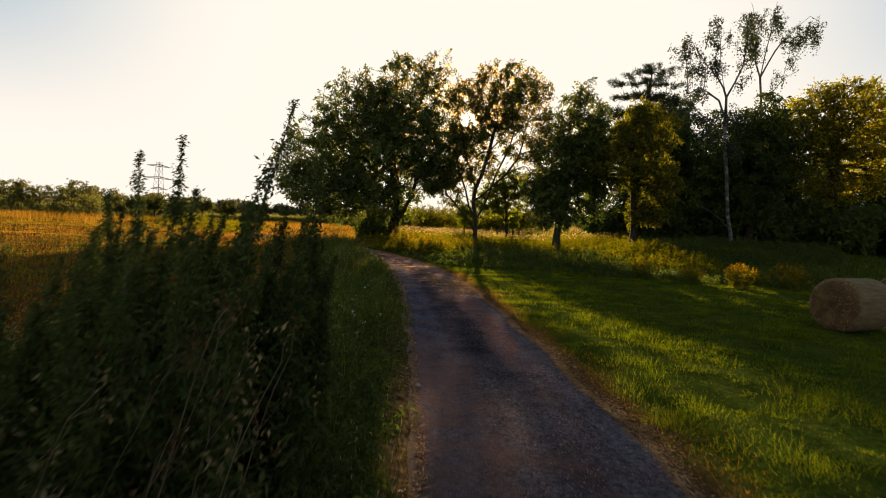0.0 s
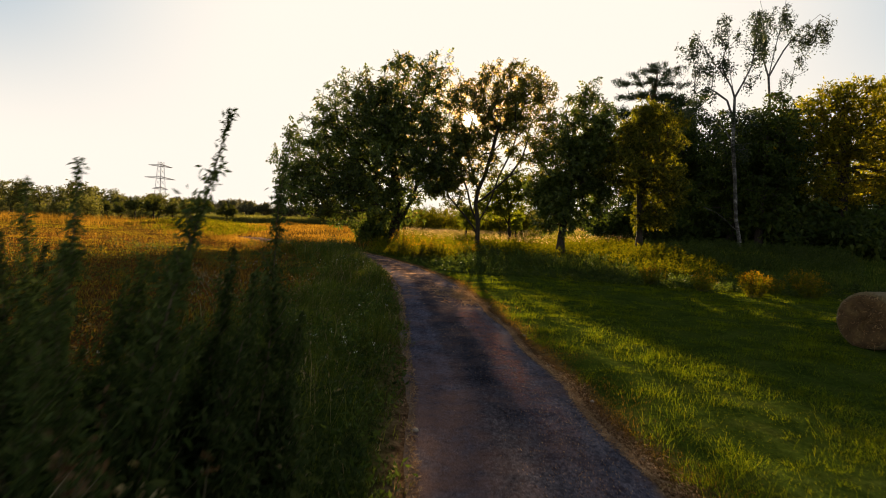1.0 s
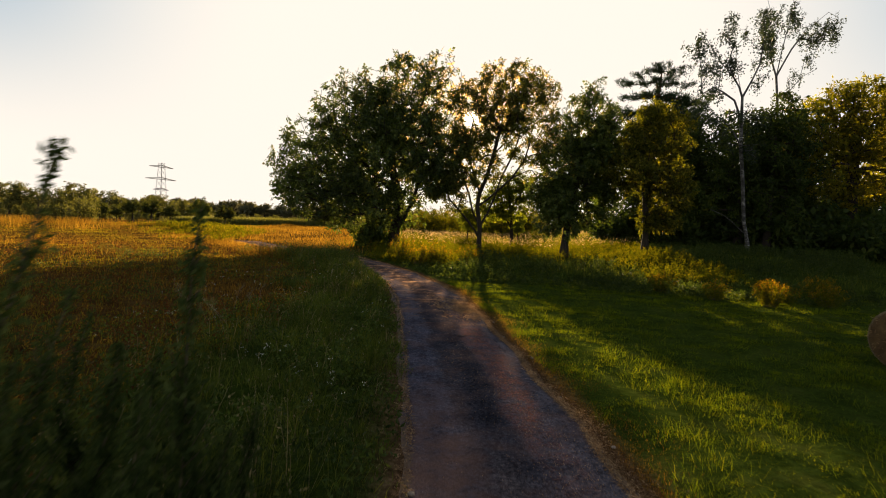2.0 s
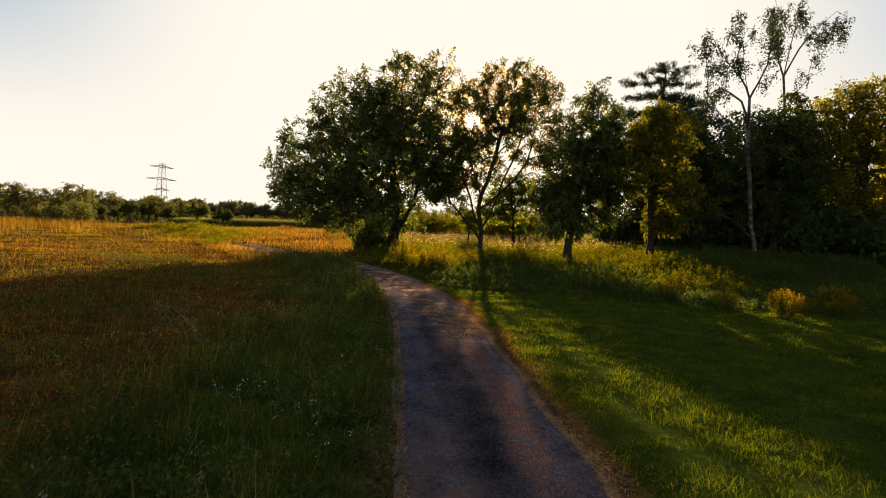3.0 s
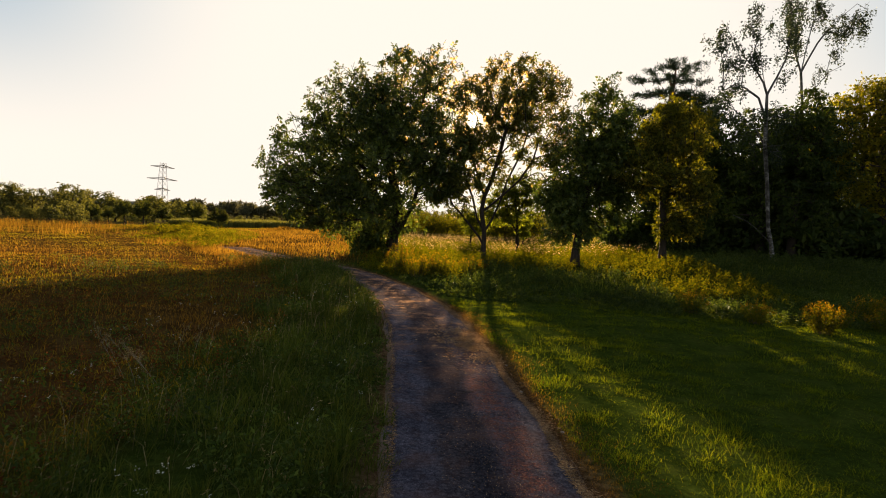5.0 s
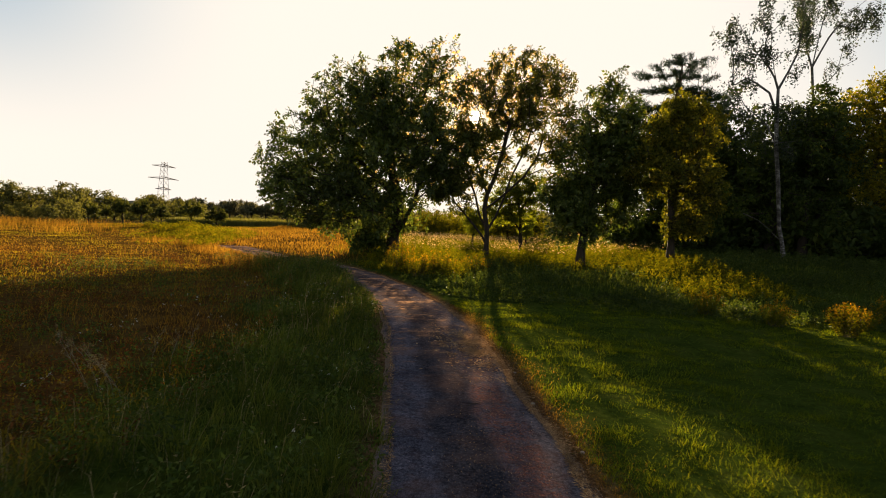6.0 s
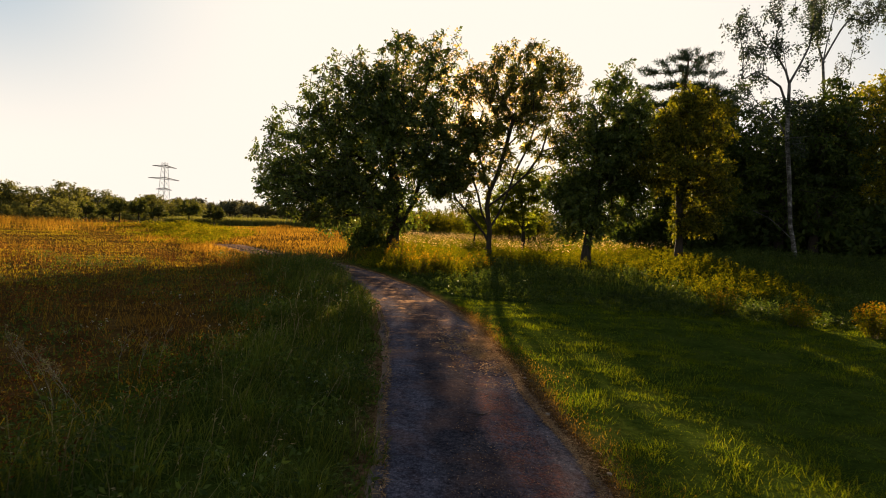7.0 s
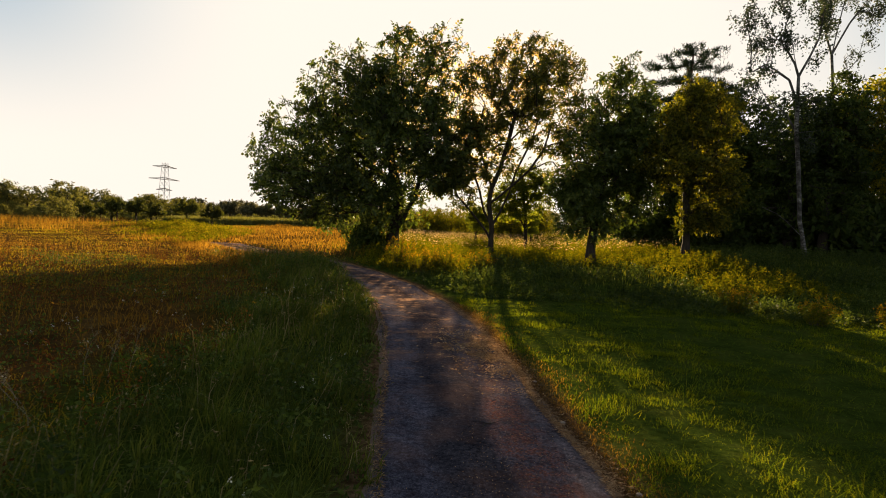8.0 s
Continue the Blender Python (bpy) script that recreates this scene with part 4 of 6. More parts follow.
birch = make_tree("birch_tree", 18,
    [(21.4, 43.4, 1.1), (21.17, 43.4, 2.4), (20.95, 43.45, 3.3), (20.84, 43.4, 4.2), (20.62, 43.4, 6.2), (20.34, 43.4, 8.2), (20.27, 43.4, 9.8), (20.21, 43.4, 11.3)],
    [(17.2, 43.4, 14.6, 1.1, 1.0, 1.1), (18.3, 43.4, 13.4, 1.2, 1.0, 1.0), (19.3, 43.4, 15.6, 1.1, 1.0, 1.2), (21.2, 43.4, 16.0, 1.1, 1.0, 1.3), (21.5, 43.4, 14.8, 0.6, 0.8, 1.0), (18.0, 43.4, 11.6, 1.1, 1.0, 0.8), (19.5, 43.4, 13.6, 0.7, 0.8, 0.7), (21.3, 43.4, 12.9, 0.5, 0.7, 0.9), (17.3, 43.6, 10.4, 1.0, 1.0, 0.7), (18.9, 43.6, 10.2, 0.8, 0.8, 0.7), (20.6, 43.0, 8.2, 0.9, 0.7, 1.3, 0.8), (20.2, 43.0, 10.3, 0.9, 0.7, 0.9, 0.9), (19.4, 43.6, 8.6, 0.9, 0.8, 0.9, 0.6), (21.4, 43.4, 10.0, 0.7, 0.7, 1.0, 0.6)],
    330, 19, 0.145, 0.17, BIRCH_BARK, BIRCH_LEAF, 0.115, 0.009, split=True, limb_bark=GREY_BARK, end_load=0.02, shell=0.8, hang=0.34, aspect=0.6,
    limbs=[(7, [(19.95, 43.4, 11.97), (19.44, 43.3, 12.62), (18.62, 43.2, 13.31), (17.86, 43.1, 14.21), (17.16, 43.1, 15.18)]), (7, [(20.72, 43.4, 12.35), (21.16, 43.4, 13.4), (21.3, 43.4, 14.59), (21.38, 43.4, 15.78), (21.11, 43.4, 16.93)]), (7, [(20.0, 43.6, 12.4), (19.75, 43.7, 13.9), (19.68, 43.8, 15.33), (19.25, 43.8, 16.4)]), (6, [(19.77, 43.5, 11.1), (19.04, 43.6, 11.6), (18.39, 43.6, 11.9), (17.8, 43.7, 11.5)]), (5, [(19.9, 43.7, 9.2), (19.2, 43.9, 9.9), (18.4, 44.0, 10.5), (17.4, 44.0, 10.9)]), (1, [(20.5, 43.2, 2.85), (20.0, 43.0, 3.2), (19.31, 42.9, 3.63), (18.4, 42.8, 3.95)])])
tagged(birch, "tall white-barked birch with thin sparse leaves", "tree", group="birches")
birch = make_tree("birch_tree", 19,
    [(26.0, 48.0, 1.4), (25.85, 48, 4), (25.56, 48, 7.3), (25.35, 48.05, 9.6), (25.2, 48, 11.8), (24.92, 48, 14.0)],
    [(24.3, 48, 16.8, 1.0, 0.9, 1.4), (24.1, 48, 18.5, 1.0, 0.9, 1.0), (25.7, 48, 18.5, 1.1, 1.0, 1.3), (27.4, 48, 17.3, 1.2, 1.0, 0.9), (28.6, 48, 18.0, 1.1, 0.9, 0.9), (29.2, 48, 17.5, 0.5, 0.6, 1.0, 1.4), (27.4, 48, 15.5, 0.6, 0.7, 0.5), (26.2, 48, 14.3, 0.6, 0.7, 0.6), (23.4, 48, 15.2, 0.5, 0.6, 0.8)],
    240, 19, 0.15, 0.17, BIRCH_BARK, BIRCH_LEAF, 0.085, 0.009, split=True, limb_bark=GREY_BARK, end_load=0.02, shell=0.8, hang=0.42, aspect=0.6,
    limbs=[(5, [(24.47, 48, 15.15), (24.3, 48, 16.28), (24.5, 48, 17.62), (24.1, 48, 18.73), (23.83, 48, 19.5)]), (5, [(25.39, 48, 15.0), (25.89, 48, 16.0), (26.42, 48, 16.8), (27.31, 48, 17.8), (28.4, 48, 18.8), (29.2, 48.1, 18.5)]), (5, [(25.14, 48, 15.57), (25.41, 48, 17.1), (25.67, 48, 18.64), (25.77, 48, 19.7)]), (4, [(25.9, 47.8, 13.0), (26.6, 47.7, 14.0), (27.6, 47.6, 14.6)])])
tagged(birch, "tall white-barked birch with drooping twigs over the wood", "tree", group="birches")


def place(source, x, y, turn, size):
    return copy_thing(source, pose(x, y, float(land(x, y)) - 0.05, 0, 0, turn) @ Matrix.Diagonal((size, size, size, 1)))


# the wood behind: two kinds of tree and a shrub, set out in depth
rng = np.random.default_rng(31)
oak = make_tree("oak_tree", 20, [(24.5, 54.0, 1.3), (24.5, 54, 2.6), (24.6, 54, 4.2), (24.5, 54, 6.0), (24.4, 54, 8.5)],
    [(24.5, 54, 9.0, 2.8, 2.8, 2.8), (22.9, 54, 5.4, 2.6, 2.6, 3.4), (26.3, 54, 5.4, 2.6, 2.6, 3.4)],
    240, 30, 0.275, 0.4, BARK, WOOD_LEAF, 0.28)
tagged(oak, "dark leafy oak in the wood beyond the meadow", "tree", group="trees of the wood")
ash = make_tree("ash_tree", 21, [(28.5, 52.0, 1.3), (28.5, 52, 3.0), (28.4, 52, 5), (28.5, 52, 7.4), (28.5, 52, 10)],
    [(28.5, 52, 10.4, 2.2, 2.2, 3.0), (27.4, 52, 7.0, 2.4, 2.4, 2.6), (30.0, 52, 6.4, 2.2, 2.2, 3.4)],
    240, 30, 0.275, 0.4, BARK, WOOD_LEAF, 0.26)
tagged(ash, "tall dark ash in the wood beyond the meadow", "tree", group="trees of the wood")
wood_edge = [(22.6, 47.2, 0.93), (22.4, 54.0, 1.04), (18.3, 53.0, 0.76), (20.5, 52.5, 0.88), (25.5, 58.0, 0.64), (29.5, 56.0, 0.6), (33.5, 58.0, 0.6), (18.0, 55.0, 0.62), (38.5, 56.0, 0.6), (42.0, 48.0, 0.85), (17.6, 64.0, 0.56), (26.0, 66.0, 0.75), (36.0, 66.0, 0.7), (43.0, 60.0, 0.95), (31.0, 72.0, 0.8), (46.0, 42.0, 0.85), (31.0, 53.0, 0.5), (35.5, 52.0, 0.5), (40.5, 44.0, 0.6), (37.5, 52.0, 0.5), (44.0, 36.0, 0.75), (28.5, 52.0, 0.5), (46.0, 52.0, 0.8)]
wood_depth = [(50.0, 47.0, 0.8), (41.0, 52.0, 0.6), (48.0, 40.0, 0.8), (41.5, 47.0, 0.7), (38.0, 50.5, 0.5), (33.0, 52.0, 0.5), (34.5, 54.0, 0.55), (32.0, 55.5, 0.56), (30.0, 52.5, 0.5), (26.8, 57.0, 0.6), (23.9, 45.8, 0.92), (23.7, 51.0, 1.0), (38.0, 58.0, 0.65), (43.0, 55.5, 0.9), (35.0, 62.0, 0.72), (48.0, 58.0, 0.95), (25.2, 55.5, 0.64), (26.0, 53.0, 0.6), (25.3, 46.4, 0.95), (36.5, 61.0, 0.7), (40.5, 63.0, 0.95), (33.5, 60.0, 0.66), (29.0, 58.5, 0.74), (32.0, 59.0, 0.76), (36.5, 57.0, 0.78), (27.0, 60.0, 0.78)]
for k, (x, y, s) in enumerate(wood_edge + wood_depth):
    place((oak, ash)[k % 2], x, y, 67 * k, s)
place(ash, 28.4, 55.5, 200, 1.0)
place(oak, 20.0, 55.0, 110, 1.02)
shrub = make_tree("elder_shrub", 22, [(26.5, 44.5, 1.2), (26.5, 44.5, 1.6), (26.6, 44.5, 2.1)],
    [(26.5, 44.5, 2.5, 1.7, 1.6, 1.3), (25.6, 44.4, 2.0, 1.2, 1.2, 0.9), (27.6, 44.6, 2.0, 1.2, 1.2, 0.9)],
    90, 16, 0.37, 0.32, BARK, WOOD_LEAF, 0.09)
tagged(shrub, "dark elder shrub at the foot of the wood", "shrub", group="shrubs of the wood")
for k, (x, y, s) in enumerate([(16.6, 57.0, 0.9), (17.6, 55.5, 1.2), (20.4, 53.0, 1.3), (23.5, 50.5, 1.3), (29.5, 42.0, 1.4), (31.5, 38.5, 1.4), (27.5, 40.5, 1.2), (33.5, 35.0, 1.5), (24.5, 46.5, 1.4), (22.3, 49.0, 1.2), (37.0, 33.0, 1.6), (19.0, 60.0, 1.3), (31.0, 48.0, 1.6), (35.0, 42.0, 1.6), (26.5, 52.0, 1.5), (17.0, 61.5, 1.1), (33.5, 44.0, 1.5), (36.5, 45.5, 1.6), (39.0, 40.0, 1.7), (29.0, 47.0, 1.5), (33.0, 50.0, 1.7), (41.0, 46.0, 1.7), (17.5, 47.5, 1.1), (19.5, 48.5, 1.2)]):
    place(shrub, x, y, 41 * k, s)
# low boughs round the walnut's foot
suck = copy_thing(shrub, pose(-3.3, 44.2, 0.25, 0, 0, 20) @ Matrix.Diagonal((0.62, 0.62, 0.7, 1)))
tagged(suck, "low leafy growth at the walnut's foot", "shrub")

# young fruit trees in a row across the field
fruit = make_tree("fruit_tree", 23, [(-27.1, 78.5, 0.0), (-27.1, 78.5, 0.5), (-27.05, 78.5, 0.95), (-27.1, 78.5, 1.7)],
    [(-27.1, 78.5, 1.75, 1.5, 1.4, 0.75), (-27.0, 78.5, 2.5, 1.05, 1.0, 0.7), (-26.4, 78.5, 2.1, 0.9, 0.9, 0.6), (-27.9, 78.5, 2.0, 0.8, 0.9, 0.55)],
    110, 46, 0.16, 0.2, BARK, FRUIT_LEAF, 0.09, min_z=0.75, aspect=0.6)
fruit.location.z = float(land(-27.1, 78.5)) - 0.05
tagged(fruit, "small round fruit tree at the field's far side", "tree", group="fruit trees")
for k, (x, y, s) in enumerate([(-21.7, 71.3, 0.78), (-32.3, 82.7, 0.84), (-34.8, 83.0, 1.02), (-38.3, 85.5, 1.06), (-42.0, 88.7, 0.8), (-45.0, 90.0, 0.95)]):
    place(fruit, x, y, 73 * k, s)

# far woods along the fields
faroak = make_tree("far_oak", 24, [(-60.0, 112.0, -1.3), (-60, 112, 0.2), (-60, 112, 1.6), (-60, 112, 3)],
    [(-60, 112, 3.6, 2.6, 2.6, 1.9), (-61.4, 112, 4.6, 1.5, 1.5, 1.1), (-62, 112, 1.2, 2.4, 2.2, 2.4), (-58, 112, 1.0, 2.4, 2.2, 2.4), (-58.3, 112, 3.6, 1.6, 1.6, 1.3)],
    150, 16, 0.44, 0.42, BARK, FAR_HAZE_LEAF, 0.2, min_z=-1.2)
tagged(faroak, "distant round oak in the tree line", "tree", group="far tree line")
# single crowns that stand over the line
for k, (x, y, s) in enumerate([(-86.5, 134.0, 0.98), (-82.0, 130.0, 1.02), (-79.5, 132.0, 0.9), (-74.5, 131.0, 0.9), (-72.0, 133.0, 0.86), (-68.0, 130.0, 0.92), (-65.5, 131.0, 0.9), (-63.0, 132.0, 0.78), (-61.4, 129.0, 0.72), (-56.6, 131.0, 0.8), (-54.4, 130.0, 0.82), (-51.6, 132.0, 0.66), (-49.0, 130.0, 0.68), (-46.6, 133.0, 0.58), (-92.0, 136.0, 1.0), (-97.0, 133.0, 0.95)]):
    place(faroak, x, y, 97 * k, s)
# the lower growth before and between them, and the woods far behind, greyed for haze
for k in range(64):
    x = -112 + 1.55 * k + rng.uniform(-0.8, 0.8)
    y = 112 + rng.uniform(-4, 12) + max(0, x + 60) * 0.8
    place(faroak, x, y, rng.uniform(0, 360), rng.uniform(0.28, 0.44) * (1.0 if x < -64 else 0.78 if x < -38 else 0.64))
hazewood = make_tree("horizon_tree", 26, [(-80.0, 250.0, -1.3), (-80, 250, 0.5), (-80, 250, 2.0), (-80, 250, 3.4)],
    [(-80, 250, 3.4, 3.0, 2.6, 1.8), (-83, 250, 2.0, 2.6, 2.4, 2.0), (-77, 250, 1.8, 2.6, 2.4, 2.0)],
    110, 12, 0.85, 0.6, BARK, HORIZON_HAZE_LEAF, 0.2, min_z=-1.2)
tagged(hazewood, "tree in the woods on the horizon, leaf colour greyed for haze", "tree", group="woods on the horizon")
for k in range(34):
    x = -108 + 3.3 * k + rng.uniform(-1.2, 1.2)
    place(hazewood, x, 236 + rng.uniform(0, 34), rng.uniform(0, 360), rng.uniform(0.8, 1.12) * (1.05 if x < -52 else 0.85))
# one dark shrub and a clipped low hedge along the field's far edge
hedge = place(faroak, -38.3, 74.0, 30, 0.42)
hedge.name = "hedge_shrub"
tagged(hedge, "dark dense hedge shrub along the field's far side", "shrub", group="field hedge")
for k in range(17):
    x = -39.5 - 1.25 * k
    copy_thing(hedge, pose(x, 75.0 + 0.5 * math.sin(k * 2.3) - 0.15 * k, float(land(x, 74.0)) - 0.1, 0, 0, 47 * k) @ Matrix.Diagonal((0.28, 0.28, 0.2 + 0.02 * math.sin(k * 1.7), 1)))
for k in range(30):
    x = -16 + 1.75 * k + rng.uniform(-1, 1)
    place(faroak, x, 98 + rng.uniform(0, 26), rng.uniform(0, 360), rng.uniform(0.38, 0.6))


def ridge():
    """A low wooded ridge on the horizon; haze is mixed into its base colour."""
    r = np.random.default_rng(9)
    x = np.linspace(-1500, 1500, 400)
    top = 5.5 + 2.0 * np.sin(x / 190.0) + 1.2 * np.sin(x / 71.0 + 1) + r.normal(size=400) * 0.9
    rows = []
    for f, dy in ((0, -60), (0.55, -30), (0.9, -8), (1.0, 0), (0.9, 40), (0.0, 90)):
        rows.append(np.stack([x, 950 + dy + r.normal(size=400) * 4, -4 + (top + 4) * f + (r.normal(size=400) * 0.6 if 0 < f < 1 else 0)], 1))
    v = np.concatenate(rows)
    i = (np.arange(5)[:, None] * 400 + np.arange(399)[None]).ravel()
    t = np.concatenate([np.stack([i, i + 1, i + 401], 1), np.stack([i, i + 401, i + 400], 1)])
    hill = rough_material("hazed_ridge", [(0.3, (0.06, 0.065, 0.045)), (0.7, (0.11, 0.11, 0.075))], 0.05, 0.4, 0.95, 0.6, 2.0)
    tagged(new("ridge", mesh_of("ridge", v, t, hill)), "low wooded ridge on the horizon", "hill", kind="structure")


ridge()


def pylon():
    thing = new("power_pylon")
    thing.matrix_world = pose(-242, 569, -2, 0, 0, 70)

    def beam_set(pairs, r):
        a, b = np.array([p[0] for p in pairs], float), np.array([p[1] for p in pairs], float)
        return tubes(a, b, np.full(len(a), r), np.full(len(a), r), 4)

    def half(z):
        return 4.0 - 2.3 * z / 42 if z < 42 else 1.7

    corners = [(-1, -1), (1, -1), (1, 1), (-1, 1)]
    for cx, cy in corners:
        part("leg", mesh_of("leg", *beam_set([((cx * half(0), cy * half(0), 0), (cx * half(42), cy * half(42), 42.5))], 0.2), STEEL), thing)
    braces = []
    levels = [0, 8, 15, 21, 26.5, 31.5, 36, 40, 42.5]
    for za, zb in zip(levels[:-1], levels[1:]):
        for i in range(4):
            (ax, ay), (bx, by) = corners[i], corners[(i + 1) % 4]
            braces.append(((ax * half(za), ay * half(za), za), (bx * half(zb), by * half(zb), zb)))
            braces.append(((bx * half(za), by * half(za), za), (ax * half(zb), ay * half(zb), zb)))
    part("lattice", mesh_of("lattice", *beam_set(braces, 0.08), STEEL), thing)
    for z, reach in ((38.5, 14.5), (27.5, 18.5), (18.0, 9.5)):
        pairs = []
        for s in (-1, 1):
            for y in (-1.2, 1.2):
                pairs.append(((0, y, z + 1.6), (s * reach, 0, z)))
                pairs.append(((0, y, z), (s * reach, 0, z)))
        part("crossarm", mesh_of("crossarm", *beam_set(pairs, 0.23), STEEL), thing)
    tagged(thing, "lattice steel power pylon with three crossarms, far off", "pylon")


pylon()


# ---------------------------------------------------------------- hay bales
def bale(x, y, turn):
    thing = new("hay_bale")
    r, length, k, rings = 0.6, 1.25, 56, 22
    g = np.random.default_rng(int(x * 10))
    thing.matrix_world = pose(x, y, float(land(x, y)) + r - 0.04, 0, 0, turn)
    a = np.linspace(0, 2 * np.pi, k, endpoint=False)
    verts = []
    xs = np.concatenate([[0.0, 0.015, 0.05], np.linspace(0.09, length - 0.09, rings - 6), [length - 0.05, length - 0.015, length]])
    for xx in xs:
        edge = min(xx, length - xx)
        rr = r - 0.06 * max(0, 1 - edge / 0.07) ** 2
        rad = rr * (1 + 0.012 * np.sin(a * 3 + 1) + g.normal(size=k) * 0.006)
        zz = np.sin(a) * rad
        zz = np.maximum(zz, -r * 0.93)
        verts.append(np.stack([np.full(k, xx), np.cos(a) * rad, zz], 1))
    v = np.concatenate(verts)
    n = len(xs)
    i = np.arange(n - 1)[:, None] * k
    j = np.arange(k)[None]
    p, q = (i + j).ravel(), (i + (j + 1) % k).ravel()
    t = np.concatenate([np.stack([p, q, q + k], 1), np.stack([p, q + k, p + k], 1)])
    part("wrapped_side", mesh_of("wrapped_side", v, t, STRAW_SIDE, True), thing, "net-wrapped pale straw side")
    for end in (0.0, length):
        s = -1 if end == 0 else 1
        rows = []
        for m, f in enumerate((1.0, 0.85, 0.7, 0.55, 0.4, 0.25, 0.1)):
            ring = verts[0] if end == 0 else verts[-1]
            c = ring * np.array([1, f, f])
            c[:, 0] += s * (0.02 + 0.025 * (m % 2) + g.normal(size=k) * 0.012) * (f < 1)
            rows.append(c)
        vv = np.concatenate(rows + [np.array([[end + s * 0.03, 0, 0]])])
        ii = np.arange(6)[:, None] * k
        p, q = (ii + j).ravel(), (ii + (j + 1) % k).ravel()
        tt = np.concatenate([np.stack([p, q, q + k], 1), np.stack([p, q + k, p + k], 1), np.stack([6 * k + j[0], 6 * k + (j[0] + 1) % k, np.full(k, 7 * k)], 1)])
        part("cut_end", mesh_of("cut_end", vv, tt, STRAW_END), thing, "brown spiral straw end")
    # loose straws that stand out of the ends
    m = 500
    ang, rad = g.uniform(0, 2 * np.pi, m), r * np.sqrt(g.uniform(0, 1, m)) * 0.97
    at = np.stack([np.full(m, -0.01), np.cos(ang) * rad, np.sin(ang) * rad], 1)
    part("loose_straw", mesh_of("loose_straw", *leaf_quads(g, at, 0.09, 0.1, 0.06, np.array([[-1.2, 0, 0]])), LITTER), thing)["kind"] = "stuff"
    tagged(thing, "round net-wrapped straw bale on the mown grass", "hay bale", group="bales")


bale(9.22, 15.25, 24)
bale(12.45, 17.5, 24)


# ---------------------------------------------------------------- tall weeds by the lane
def weed(seed, x, y, height, lean_x, lean_y, bushy=1.0):
    g = np.random.default_rng(seed)
    thing = new("mugwort_plant")
    z0 = float(land(x, y)) - 0.03
    thing.location = (x, y, z0)
    f = np.linspace(0, 1, 15)
    curve = np.stack([lean_x * f ** 2 + 0.02 * np.sin(f * 9 + seed), lean_y * f ** 2 + 0.02 * np.cos(f * 7 + seed), height * f * (1 - 0.03 * f)], 1)
    rad = 0.008 * (1 - f) + 0.002
    part("stem", mesh_of("stem", *pipe(curve, rad, 6), STALK, True), thing)
    bits, at = [], []
    for k in range(int(60 * bushy)):
        h = g.uniform(0.18, 0.93)
        base = np.array([np.interp(h, f, curve[:, i]) for i in range(3)])
        a = g.uniform(0, 2 * np.pi)
        reach = (0.27 * (1 - h) ** 1.25 + 0.012) * g.uniform(0.6, 1.2)
        tip = base + np.array([math.cos(a) * reach, math.sin(a) * reach, reach * g.uniform(0.9, 1.9)])
        bits.append(tubes(base[None], tip[None], [0.003], [0.0012], 3))
        m = int(14 + 130 * reach)
        s = g.uniform(0.1, 1.05, (m, 1))
        at.append(base + (tip - base) * s + g.normal(size=(m, 3)) * 0.016)
    part("side_shoot", mesh_of("side_shoot", *joined(bits), STALK), thing)["kind"] = "stuff"
    m = int(620 * bushy)
    s = 1 - 0.88 * g.uniform(0, 1, m) ** 1.6
    spine = np.stack([np.interp(s, f, curve[:, i]) for i in range(3)], 1) + g.normal(size=(m, 3)) * (0.008 + 0.02 * (1 - s[:, None]))
    at.append(spine)
    at = np.concatenate(at)
    size = np.interp(at[:, 2] / height, [0, 0.5, 0.8, 1.05], [0.08, 0.06, 0.031, 0.016])[:, None]
    part("foliage", mesh_of("foliage", *leaf_quads(g, at, size, 0.45, 0.36), WEED_LEAF), thing)
    tagged(thing, "tall dark mugwort weed with slender flowering tip", "weed", group="weeds by the lane")


tall_weeds = [(-0.85, 5.15, 2.38, 0.27, 0.05), (-1.28, 5.35, 2.19, 0.14, 0.0), (-1.5, 5.5, 2.12, 0.1, 0.02), (-0.63, 5.85, 2.3, 0.14, 0.0), (-0.95, 4.9, 1.9, 0.1, -0.1), (-1.0, 5.7, 2.0, 0.12, 0.1), (-2.15, 5.6, 1.75, -0.12, 0.0), (-1.5, 4.6, 1.6, -0.1, 0.0), (-0.7, 4.5, 1.5, 0.1, 0.0), (-1.05, 4.2, 1.5, 0.0, 0.1), (-1.9, 6.2, 1.6, 0.1, 0.0), (-0.62, 5.4, 1.6, 0.05, 0.1)]
low_weeds = [(-1.7, 5.0, 1.6, 0.1, 0.1), (-1.2, 6.3, 1.4, -0.1, 0.1), (-0.85, 6.5, 1.3, 0.1, 0.0), (-1.35, 3.9, 1.4, 0.1, 0.1), (-1.15, 6.9, 1.6, 0.1, 0.0), (-1.6, 7.0, 1.7, 0.1, 0.1), (-2.2, 6.8, 1.8, 0.05, 0.0), (-0.75, 6.9, 1.35, 0.12, 0.0), (-1.3, 6.0, 1.8, 0.1, 0.0), (-1.75, 5.8, 1.9, 0.0, 0.1), (-0.6, 6.2, 1.5, 0.1, 0.0)]
for k, (x, y, h, lx, ly) in enumerate(tall_weeds + low_weeds):
    weed(100 + k, x, y, h, lx, ly, 1.0)
for k, (x, y, h, lx) in enumerate([(-1.25, 5.7, 1.8, 0.2), (-1.05, 5.5, 1.86, 0.2), (-0.9, 5.75, 1.85, 0.2), (-0.72, 5.6, 1.78, 0.18), (-0.6, 5.9, 1.6, 0.2), (-1.35, 5.2, 1.7, 0.15)]):
    weed(300 + k, x, y, h, lx, 0.0, 1.4)
